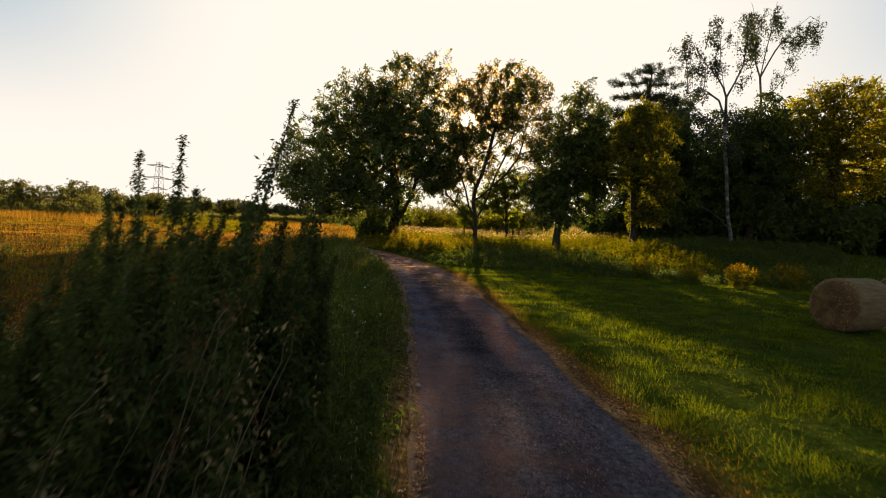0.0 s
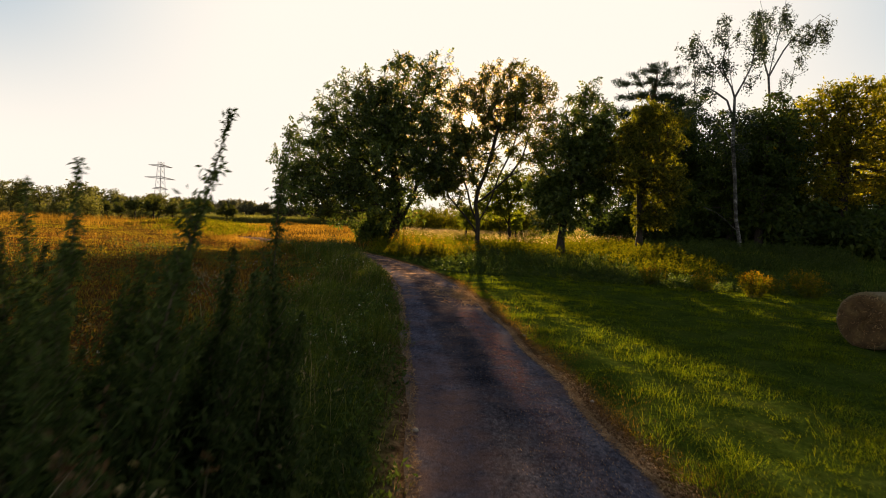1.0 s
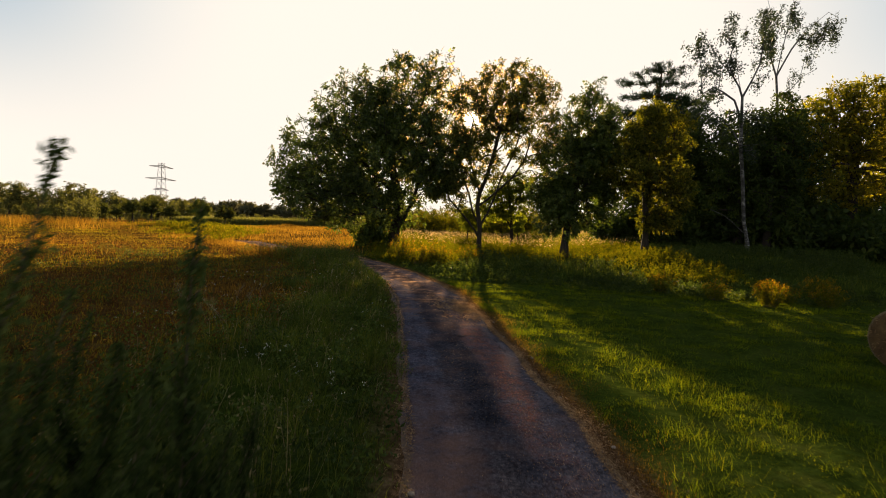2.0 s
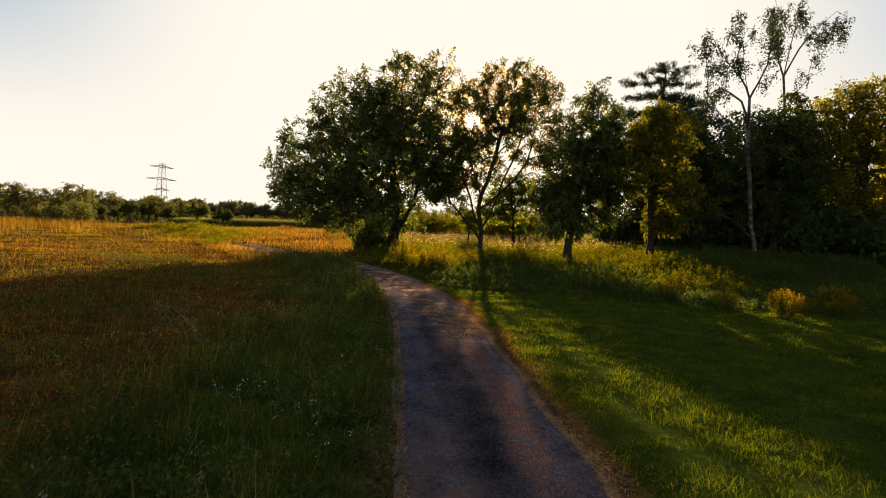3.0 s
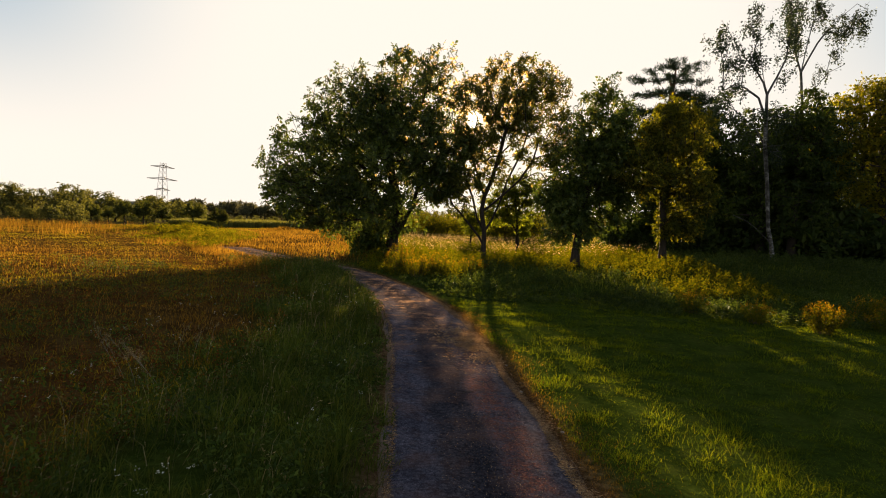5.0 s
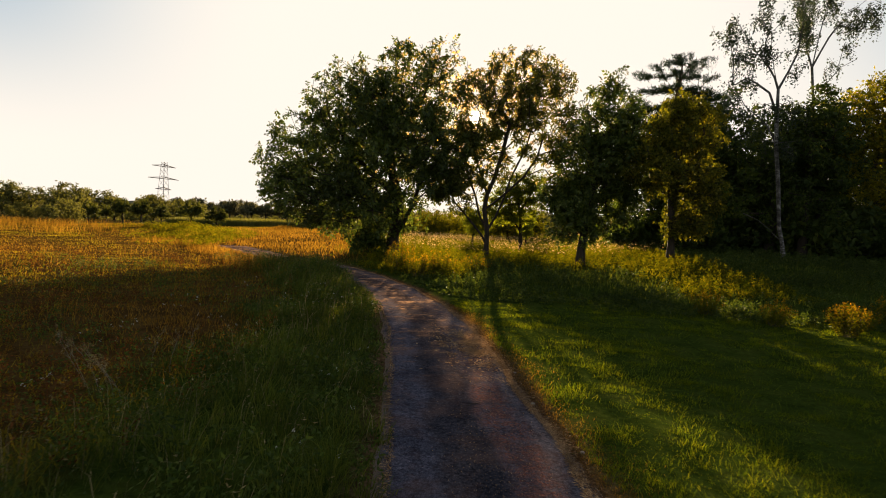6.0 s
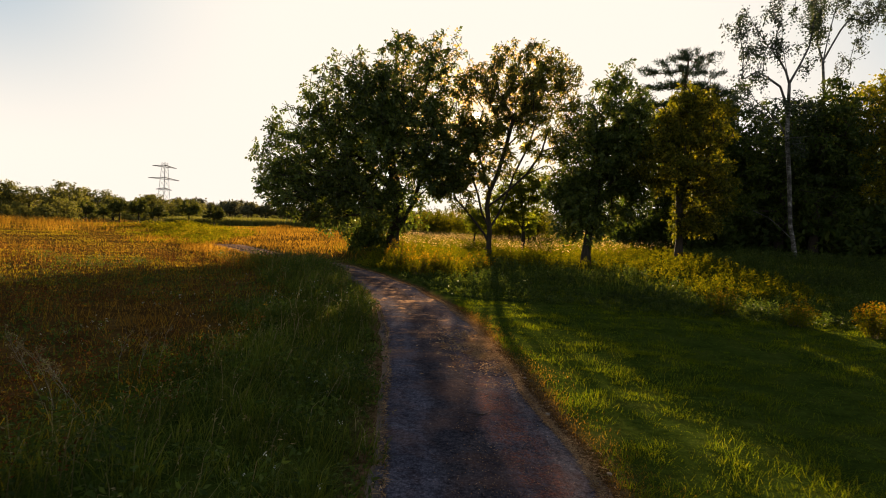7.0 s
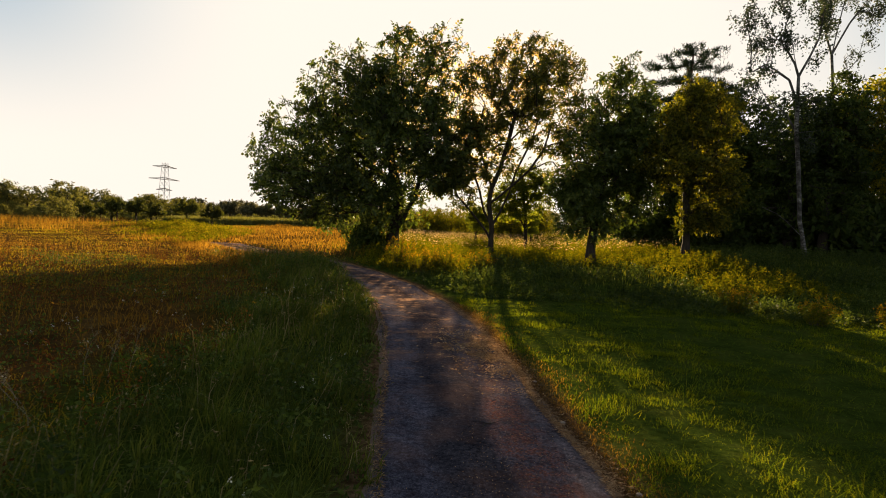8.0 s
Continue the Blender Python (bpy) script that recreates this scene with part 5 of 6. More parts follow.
more = np.random.default_rng(77)
for k in range(18):
    weed(200 + k, float(more.uniform(-1.8, -0.75)), float(more.uniform(4.2, 6.2)), float(more.uniform(1.3, 1.85)), float(more.uniform(0.05, 0.4)), 0.0, 0.8)


def leaning_stalk(seed, x, y, height, lean):
    q = np.random.default_rng(seed)
    thing = new("dry_stalk")
    thing.location = (x, y, float(land(x, y)) - 0.02)
    f = np.linspace(0, 1, 9)
    line = np.stack([lean * f ** 1.4 + 0.02 * np.sin(f * 7 + seed), 0.04 * np.sin(f * 3 + seed), height * f], 1)
    part("stem", mesh_of("stem", *pipe(line, 0.004 - 0.0026 * f, 5), STALK, True), thing)
    n = 7
    foot = line[q.integers(4, 9, n)]
    tip = foot + np.stack([q.uniform(-0.06, 0.1, n), q.uniform(-0.05, 0.05, n), q.uniform(0.05, 0.15, n)], 1)
    part("side_stem", mesh_of("side_stem", *tubes(foot, tip, np.full(n, 0.002), np.full(n, 0.001), 3), STALK), thing)["kind"] = "stuff"
    at = np.repeat(tip, 8, 0) + q.normal(size=(n * 8, 3)) * np.array([[0.012, 0.012, 0.03]])
    part("seed_head", mesh_of("seed_head", *leaf_quads(q, at, 0.024, -0.3, 0.5), DRY_SEED if seed % 3 else STRAW), thing)["kind"] = "stuff"
    tagged(thing, "dry brown sorrel stalk leaning among the weeds" if seed % 3 else "pale dry weed stalk leaning among the weeds", "weed", group="dry stalks by the lane")


for k in range(15):
    leaning_stalk(400 + k, float(more.uniform(-1.6, -0.7)), float(more.uniform(4.0, 4.8)), float(more.uniform(0.9, 1.4)), float(more.uniform(0.1, 0.42)))


# golden weeds in the meadow
def bush(seed, x, y, height, wide, stems):
    g = np.random.default_rng(seed)
    thing = new("goldenrod_bush")
    thing.location = (x, y, float(land(x, y)) - 0.02)
    a, r = g.uniform(0, 2 * np.pi, stems), wide * np.sqrt(g.uniform(0, 1, stems))
    foot = np.stack([np.cos(a) * r * 0.35, np.sin(a) * r * 0.35, np.zeros(stems)], 1)
    tip = np.stack([np.cos(a) * r, np.sin(a) * r, height * g.uniform(0.6, 1.05, stems) * (1 - 0.3 * (r / wide) ** 2)], 1)
    part("stem", mesh_of("stem", *tubes(foot, tip, np.full(stems, 0.006), np.full(stems, 0.002), 3), STALK), thing)["kind"] = "stuff"
    s = g.uniform(0.2, 1.05, (stems, 46, 1))
    at = (foot[:, None] + (tip - foot)[:, None] * s + g.normal(size=(stems, 46, 3)) * 0.03).reshape(-1, 3)
    part("foliage", mesh_of("foliage", *leaf_quads(g, at, 0.075, 0.2, 0.32), LIGHT_LEAF), thing)
    top = np.repeat(tip, 12, 0) + g.normal(size=(stems * 12, 3)) * np.array([[0.03, 0.03, 0.05]])
    part("flower_head", mesh_of("flower_head", *leaf_quads(g, top, 0.05, -0.2, 0.5), GOLDENROD), thing)["kind"] = "stuff"
    tagged(thing, "yellow-green goldenrod bush in the rough grass", "bush", group="goldenrod bushes")


for k, (x, y, h, w, n) in enumerate([(11.65, 23.8, 0.9, 0.52, 56), (10.5, 25.2, 0.75, 0.5, 34), (12.9, 25.0, 0.7, 0.5, 30), (9.3, 27.0, 0.8, 0.6, 36), (14.2, 24.6, 0.75, 0.6, 30), (15.1, 26.5, 0.9, 0.7, 40), (-0.1, 33.5, 1.0, 0.7, 44), (0.8, 35.0, 1.1, 0.8, 50), (-1.0, 36.5, 1.3, 0.8, 56), (2.4, 36.0, 0.9, 0.8, 40)]):
    bush(300 + k, x, y, h, w, n)


# ---------------------------------------------------------------- grasses
def clump(x, y, s, ph=0.0):
    return 0.5 + 0.5 * np.sin(x * s + ph + 1.7 * np.sin(y * s * 0.7 + ph)) * np.cos(y * s * 0.9 - 1.3 * np.sin(x * s * 0.6 + 2 * ph))


def scatter(g, count, x0, x1, y0, y1, bias=1.7):
    u = g.uniform(0, 1, count)
    y = y0 + (y1 - y0) * u ** bias
    x = g.uniform(x0, x1, count)
    return x, y


def stuff(name, geometry, mat, label, category="grass"):
    tagged(new(name, mesh_of(name, *geometry, mat)), label, category, kind="stuff")


def on_land(x, y):
    return np.stack([x, y, land(x, y) - 0.01], 1)


g = np.random.default_rng(41)
# short mown grass right of the lane: an even sward and taller tufts
def lawn_room(x, y):
    d = x - road_at(y)
    return (d > 1.12 + 0.16 * clump(x, y, 4.1, 0.9) + 0.2 * clump(x, y, 0.9, 0.0) * smooth01((y - 7) / 6)) & (x < 3.0 + 0.62 * y) & (y < 31 - 0.3 * np.maximum(x - 4, 0))


x, y = scatter(g, 170000, 1.2, 17.0, 2.5, 31.0, 1.35)
keep = lawn_room(x, y) & (g.uniform(0, 1, len(x)) < 0.6 + clump(x, y, 3.1) * clump(x, y, 5.7, 1.0))
x, y = x[keep], y[keep]
h = (0.018 + 0.04 * clump(x, y, 2.3, 0.7) * clump(x, y, 4.7, 0.3)) * g.uniform(0.6, 1.4, len(x))
tx, ty = scatter(g, 8200, 1.2, 17.0, 2.5, 31.0, 1.3)
keep = lawn_room(tx, ty) & (g.uniform(0, 1, len(tx)) < 1.7 * clump(tx, ty, 1.3, 0.4) * clump(tx, ty, 3.3, 1.4))
tx, ty = tx[keep], ty[keep]
tr = 0.04 + 0.16 * g.uniform(0, 1, len(tx)) ** 1.5
m = 48
bx = (tx[:, None] + g.normal(size=(len(tx), m)) * tr[:, None]).ravel()
by = (ty[:, None] + g.normal(size=(len(tx), m)) * tr[:, None]).ravel()
splay = np.stack([bx - np.repeat(tx, m), by - np.repeat(ty, m)], 1) / np.repeat(tr, m)[:, None] * 0.45
bh = (np.repeat(0.025 + 0.7 * tr, m)) * g.uniform(0.5, 1.3, len(bx))
keep = lawn_room(bx, by)
splay = np.concatenate([np.zeros((len(x), 2)), splay[keep]])
x, y, h = np.concatenate([x, bx[keep]]), np.concatenate([y, by[keep]]), np.concatenate([h, bh[keep]])
far = np.maximum(y - 2, 4) / 10
stuff("lawn_grass", blades(g, on_land(x, y), h, 0.0022 + 0.0023 * far, 1.6, out=splay), LAWN, "short green mown grass in soft tufts")
y = 2.5 + 24 * g.uniform(0, 1, 11000) ** 1.4
x = road_at(y) + 1.15 + 0.32 * np.abs(g.normal(size=len(y))) * (0.4 + clump(y, y, 1.3, 0.4))
far = np.maximum(y - 2, 4) / 10
stuff("dry_lawn_edge", blades(g, on_land(x, y), g.uniform(0.03, 0.075, len(x)), 0.0022 + 0.0023 * far, 1.7), DRY_GRASS, "dry brown grass along the lawn's edge")

# tall rank grass on the verge left of the lane: loose blades, splayed tufts, pale seed heads
def verge_room(x, y, lo=0.88):
    d = road_at(y) - x
    return (d > lo + 0.3 * clump(x, y, 2.9, 0.3)) & (d < 3.6 + 1.6 * clump(x, y, 0.8))


def verge_height(x, y):
    d = road_at(y) - x
    return (0.85 + 0.25 * smooth01((y - 22) / 8)) * (0.24 + 0.36 * clump(x, y, 1.9, 0.5) + 0.15 * smooth01((y - 18) / 12) - 0.4 * smooth01((y - 36) / 5) * (0.4 + 0.6 * clump(x, y, 1.9, 0.5))) * np.clip(0.3 + 0.9 * (d - 1.0), 0.3, 1.0)


x, y = scatter(g, 130000, -17.0, 1.3, -4.0, 49.5, 1.45)
keep = verge_room(x, y) & (g.uniform(0, 1, len(x)) < 0.55 + 0.6 * clump(x, y, 2.7, 0.9))
x, y = x[keep], y[keep]
far = np.maximum(y - 2, 4) / 10
h = verge_height(x, y) * g.uniform(0.35, 1.2, len(x))
parched = x + 1.2 * g.normal(size=len(x)) < -6.0
for name, sel, mat, label in (("verge_grass", ~parched, TALL_GRASS, "tall rank green grass on the verge"), ("dry_verge_grass", parched, DRY_GRASS, "dry golden grass on the verge past the bend")):
    stuff(name, blades(g, on_land(x[sel], y[sel]), h[sel], 0.004 + 0.004 * far[sel], 1.35, (0.18, -0.1)), mat, label)
tx, ty = scatter(g, 5200, -17.0, 1.3, 0.5, 49.5, 1.4)
keep = verge_room(tx, ty, 1.05) & (tx > -6.5)
tx, ty = tx[keep], ty[keep]
tr = g.uniform(0.05, 0.22, len(tx))
m = 32
bx = (tx[:, None] + g.normal(size=(len(tx), m)) * tr[:, None] * 0.6).ravel()
by = (ty[:, None] + g.normal(size=(len(tx), m)) * tr[:, None] * 0.6).ravel()
splay = np.stack([bx - np.repeat(tx, m), by - np.repeat(ty, m)], 1) / np.repeat(tr, m)[:, None] * 0.75
bh = np.repeat(verge_height(tx, ty) * g.uniform(0.6, 1.25, len(tx)), m) * g.uniform(0.5, 1.2, len(bx))
far = np.maximum(by - 2, 4) / 10
stuff("verge_tufts", blades(g, on_land(bx, by), bh, 0.005 + 0.004 * far, 0.7, (0.12, 0.0), out=splay), TALL_GRASS, "splayed tufts of green verge grass")
# broad-leaved herbs in patches between the grasses
wx, wy = scatter(g, 8500, -12.0, 1.0, 1.0, 40.0, 1.5)
keep = verge_room(wx, wy, 1.0) & (clump(wx, wy, 1.1, 2.4) + 0.35 * g.uniform(-1, 1, len(wx)) > 0.45)
wx, wy = wx[keep], wy[keep]
m = 30
f = g.uniform(0.1, 1.0, len(wx) * m)
p = on_land(np.repeat(wx, m), np.repeat(wy, m)) + g.normal(size=(len(f), 3)) * np.array([[0.1, 0.1, 0.0]])
p[:, 2] += np.repeat(verge_height(wx, wy) * g.uniform(0.7, 1.15, len(wx)), m) * f
stuff("verge_herbs", leaf_quads(g, p, 0.07, 0.3, 0.42), HERB_LEAF, "broad-leaved green herbs in the verge", "herbs")
x2, y2 = scatter(g, 6500, -9.0, 1.0, 2.5, 40.0, 1.5)
keep = verge_room(x2, y2, 1.0) & (clump(x2, y2, 1.3, 1.4) + 0.5 * g.uniform(-1, 1, len(x2)) > 0.35)
x2, y2 = x2[keep], y2[keep]
h2 = verge_height(x2, y2) * g.uniform(0.9, 1.7, len(x2))
far = np.maximum(y2 - 2, 4) / 10
v, t = blades(g, on_land(x2, y2), h2, 0.004 + 0.0025 * far, 0.8, (0.22, 0.0))
stuff("verge_stalks", (v, t), STRAW, "pale dry grass stalks among the verge grass")
tips = v.reshape(-1, 5, 3)[:, 4]
tips = np.repeat(tips, 4, 0) + g.normal(size=(len(tips) * 4, 3)) * np.array([[0.012, 0.012, 0.03]])
stuff("verge_seed_heads", leaf_quads(g, tips, 0.035, -0.6, 0.3), STRAW, "pale feathery seed heads over the verge")

# bleached dead umbels that lean over the field's edge
def dead_umbel(seed, x, y, height, lean):
    q = np.random.default_rng(seed)
    thing = new("dead_umbel")
    thing.location = (x, y, float(land(x, y)) - 0.02)
    f = np.linspace(0, 1, 8)
    line = np.stack([lean * f ** 1.5, 0.05 * np.sin(f * 4 + seed), height * f], 1)
    part("stalk", mesh_of("stalk", *pipe(line, 0.003 - 0.0018 * f, 5), PALE_STALK, True), thing)
    rays = 11
    a = q.uniform(0, 2 * np.pi, rays)
    foot = line[q.integers(4, 8, rays)]
    tip = foot + np.stack([np.cos(a) * 0.07 + 0.3 * lean * 0.3, np.sin(a) * 0.07, q.uniform(0.05, 0.14, rays)], 1)
    part("ray", mesh_of("ray", *tubes(foot, tip, np.full(rays, 0.0013), np.full(rays, 0.0008), 3), PALE_STALK), thing)["kind"] = "stuff"
    at = np.repeat(tip, 9, 0) + q.normal(size=(rays * 9, 3)) * 0.012
    part("seed_head", mesh_of("seed_head", *leaf_quads(q, at, 0.017, -0.2, 0.6), STRAW), thing)["kind"] = "stuff"
    tagged(thing, "bleached dead umbel stalk leaning in the verge", "weed", group="dead umbels")


for k, (x, y, h, lean) in enumerate([(-4.2, 15.8, 0.72, -0.4), (-4.0, 15.6, 0.7, -0.42), (-3.8, 15.5, 0.66, -0.4), (-3.6, 15.4, 0.62, -0.36), (-3.45, 15.25, 0.6, -0.38), (-3.3, 15.1, 0.55, -0.34), (-3.7, 16.6, 0.6, 0.12), (-3.5, 16.8, 0.55, 0.1), (-3.3, 16.9, 0.6, 0.06)]):
    dead_umbel(700 + k, x, y, h, lean)

# rank weeds round the tall plants near the lane's start
wx, wy = scatter(g, 2200, -5.5, 0.1, 2.6, 9.4, 1.0)
d = road_at(wy) - wx
keep = (d > 1.35) & (g.uniform(0, 1, len(wx)) < 1.15 - 0.9 * smooth01((wy - 6.8) / 2.6))
wx, wy, d = wx[keep], wy[keep], d[keep]
wh = (0.4 + 0.65 * clump(wx, wy, 1.6, 0.2)) * (1 - 0.65 * smooth01((-wx - 1.7) / 0.9)) * g.uniform(0.7, 1.2, len(wx)) * (1 - 0.45 * smooth01((wy - 6.6) / 2.5)) * np.clip(0.35 + 0.75 * (d - 1.3), 0.4, 1.0)
m = 34
f = g.uniform(0.15, 1.0, len(wx) * m)
p = on_land(np.repeat(wx, m), np.repeat(wy, m)) + g.normal(size=(len(f), 3)) * np.array([[0.09, 0.09, 0.0]]) * (1.25 - f[:, None])
p[:, 2] += np.repeat(wh, m) * f
stuff("rank_weeds", leaf_quads(g, p, 0.065, 0.35, 0.3), WEED_LEAF, "dark rank nettles and weeds by the lane", "weeds")
stuff("weed_stems", blades(g, on_land(wx, wy), wh, 0.008, 0.25), TALL_GRASS, "green stems of the rank weeds", "weeds")

x2, y2 = scatter(g, 300, -3.2, -0.8, 3.6, 7.6, 1.0)
keep = road_at(y2) - x2 > 2.05
x2, y2 = x2[keep], y2[keep]
v, t = blades(g, on_land(x2, y2), g.uniform(0.6, 1.25, len(x2)), 0.006, 0.4, (0.2, 0.05))
stuff("dry_weed_stalks", (v, t), STRAW, "pale dry stalks leaning among the weeds", "weeds")
tips = v.reshape(-1, 5, 3)[:, 4]
tips = np.repeat(tips, 7, 0) + g.normal(size=(len(tips) * 7, 3)) * np.array([[0.025, 0.025, 0.05]])
stuff("weed_seed_heads", leaf_quads(g, tips, 0.03, -0.4, 0.35), STRAW, "pale seed heads on the leaning stalks", "weeds")

# dry grass of the field
x, y = scatter(g, 330000, -60.0, -2.0, 6.0, 94.0, 1.45)
d = road_at(np.minimum(y, 49)) - x
keep = (d > 3.2 + 1.2 * clump(x, y, 0.8)) & (x > -4 - 0.85 * y) & ((y < 50) | (x < -13))
x, y = x[keep], y[keep]
far = np.maximum(y - 2, 4) / 10
h = (0.13 + 0.2 * clump(x, y, 0.9, 2.0) * clump(x, y, 2.1, 0.5)) * g.uniform(0.5, 1.3, len(x)) * (1.0 - 0.38 * smooth01((y - 14) / 14) - 0.2 * smooth01((y - 28) / 14))
green = clump(x, y, 0.35, 0.8) + 0.5 * g.uniform(-1, 1, len(x)) > 0.5
for name, sel, mat, label in (("field_grass", ~green, DRY_GRASS, "dry golden-brown field grass"), ("field_weeds", green, MEADOW, "yellow-green weeds in the dry field")):
    stuff(name, blades(g, on_land(x[sel], y[sel]), h[sel], 0.0045 + 0.004 * far[sel], 1.6, (0.12, 0.0)), mat, label)

x2, y2 = scatter(g, 6000, -24.0, -3.0, 9.0, 40.0, 1.3)
d = road_at(y2) - x2
keep = (d > 3.4) & (x2 > -4 - 0.85 * y2) & (clump(x2, y2, 0.9, 0.6) + 0.5 * g.uniform(-1, 1, len(x2)) > 0.5)
x2, y2 = x2[keep], y2[keep]
far = np.maximum(y2 - 2, 4) / 10
v, t = blades(g, on_land(x2, y2), g.uniform(0.4, 0.75, len(x2)), 0.003 + 0.002 * far, 0.7, (0.2, 0.0))
stuff("field_stalks", (v, t), DRY_GRASS, "dry brown stalks standing over the field")
tips = v.reshape(-1, 5, 3)[:, 4]
tips = np.repeat(tips, 4, 0) + g.normal(size=(len(tips) * 4, 3)) * np.array([[0.02, 0.02, 0.04]])
stuff("field_seed_heads", leaf_quads(g, tips, 0.05, -0.6, 0.3), DRY_GRASS, "brown feathery seed heads over the field")

wx, wy = scatter(g, 3600, -16.0, -2.2, 7.0, 34.0, 1.3)
d = road_at(wy) - wx
keep = (d > 3.0) & (wx > -3 - 0.8 * wy) & (clump(wx, wy, 0.75, 1.9) + 0.35 * g.uniform(-1, 1, len(wx)) > 0.55)
wx, wy = wx[keep], wy[keep]
m = 22
f = g.uniform(0.1, 1.0, len(wx) * m)
p = on_land(np.repeat(wx, m), np.repeat(wy, m)) + g.normal(size=(len(f), 3)) * np.array([[0.13, 0.13, 0.0]])
p[:, 2] += np.repeat(g.uniform(0.15, 0.42, len(wx)), m) * f
stuff("field_herbs", leaf_quads(g, p, 0.06, 0.2, 0.4), HERB_LEAF, "dark green herbs growing through the dry field", "herbs")
wx, wy = scatter(g, 5200, -18.0, -2.2, 7.0, 36.0, 1.3)
d = road_at(wy) - wx
keep = (d > 3.3) & (wx > -3 - 0.8 * wy) & (clump(wx, wy, 0.6, 0.2) * clump(wx, wy, 1.9, 1.2) + 0.2 * g.uniform(-1, 1, len(wx)) > 0.3)
wx, wy = wx[keep], wy[keep]
m = 26
f = g.uniform(0.35, 1.0, len(wx) * m)
p = on_land(np.repeat(wx, m), np.repeat(wy, m)) + g.normal(size=(len(f), 3)) * np.array([[0.06, 0.06, 0.0]])
p[:, 2] += np.repeat(g.uniform(0.3, 0.62, len(wx)), m) * f
stuff("field_sorrel", leaf_quads(g, p, 0.035, -0.3, 0.5), SORREL, "russet seeding sorrel in the dry field", "weeds")

# taller orange grass along the field's far edge, and a weedy bank before the lane's next bend
x2, y2 = scatter(g, 11000, -50.0, -18.0, 52.0, 72.0, 0.7)
keep = (x2 > -4 - 0.72 * y2) & (g.uniform(0, 1, len(x2)) < smooth01((-x2 - 20) / 14) * (0.15 + clump(x2, y2, 0.9, 0.5)))
x2, y2 = x2[keep], y2[keep]
v, t = blades(g, on_land(x2, y2), (0.25 + 0.55 * smooth01((-x2 - 22) / 10)) * g.uniform(0.5, 1.15, len(x2)), 0.018, 0.6, (0.1, 0.0))
stuff("edge_grass", (v, t), DRY_GRASS, "tall orange seeding grass at the field's edge")
x2, y2 = scatter(g, 42000, -34.0, -8.0, 47.0, 76.0, 1.0)
line_x = -9.0 - 0.62 * (y2 - 45)
band = np.exp(-((x2 - line_x) / 4.5) ** 2)
keep = (g.uniform(0, 1, len(x2)) < band * (0.25 + 0.9 * clump(x2, y2, 0.8, 0.3))) & (road_at(np.minimum(y2, 49)) - x2 > 1.8)
x2, y2, band = x2[keep], y2[keep], band[keep]
h2 = (0.2 + 0.55 * clump(x2, y2, 1.3, 1.1) * band) * g.uniform(0.5, 1.2, len(x2))
stuff("bank_grass", blades(g, on_land(x2, y2), h2, 0.026, 0.7, (0.1, 0.0)), MEADOW, "yellow-green tussocks on the bank beside the lane")
wx, wy = x2[::7], y2[::7]
p = np.repeat(on_land(wx, wy), 16, 0) + g.normal(size=(len(wx) * 16, 3)) * np.array([[0.14, 0.14, 0.0]])
p[:, 2] += np.repeat(h2[::7], 16) * g.uniform(0.2, 1.2, len(p))
stuff("bank_weeds", leaf_quads(g, p, 0.13, 0.1, 0.4), LIGHT_LEAF, "leafy yellow-green weeds on the bank", "weeds")

# a strip of tall green crop beyond the field
x2, y2 = scatter(g, 26000, -37.0, -4.0, 95.0, 101.0, 1.0)
stuff("crop_strip", blades(g, on_land(x2, y2), g.uniform(0.7, 1.35, len(x2)), 0.06, 0.4), FAR_HAZE_LEAF, "strip of tall green crop beyond the field", "crop")

# rough meadow under and beyond the trees
x, y = scatter(g, 120000, -20.0, 34.0, 25.0, 94.0, 1.3)
d = x - road_at(np.minimum(y, 49.5))
keep = ((d > 1.3) | (y > 49)) & (x < 4 + 0.62 * y) & ((y > 29 - 0.35 * np.maximum(x - 2, 0) + 3.0 * clump(x, y, 0.9, 0.4)) | (d < 2.2)) & (g.uniform(0, 1, len(x)) < 0.45 + 0.7 * clump(x, y, 1.1))
x, y = x[keep], y[keep]
far = np.maximum(y - 2, 4) / 10
h = (0.22 + 0.3 * clump(x, y, 0.7, 1.0) * clump(x, y, 2.3, 0.2)) * g.uniform(0.5, 1.3, len(x)) * (0.35 + 0.65 * smooth01((y - 29 + 0.35 * np.maximum(x - 2, 0)) / 6)) * np.where(y < 42, np.clip((d[keep] - 0.6) / 3.0, 0.3, 1.0), 1.0)
# area the trees should shade: a darker blade colour stands for that shade
shaded = (y + 1.5 * g.normal(size=len(y)) < 33.5 - 0.25 * np.maximum(x - 2, 0)) | ((y < 39) & (x > 2.5) & (x < 10.0)) | ((x > 15.5) & (y < 44))
dry = ~shaded & (x + 2.0 * g.normal(size=len(x)) < -4.0)
lush = ~shaded & ~dry
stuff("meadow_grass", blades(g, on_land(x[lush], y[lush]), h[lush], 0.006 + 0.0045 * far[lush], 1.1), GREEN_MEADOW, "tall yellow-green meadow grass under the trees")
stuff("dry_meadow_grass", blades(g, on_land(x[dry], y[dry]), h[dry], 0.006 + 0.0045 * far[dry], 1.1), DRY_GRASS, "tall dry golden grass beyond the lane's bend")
stuff("rough_grass", blades(g, on_land(x[shaded], y[shaded]), h[shaded] * 0.8, 0.008 + 0.006 * far[shaded], 1.0), TALL_GRASS, "rough grass between lawn and meadow, darker green standing for shade")
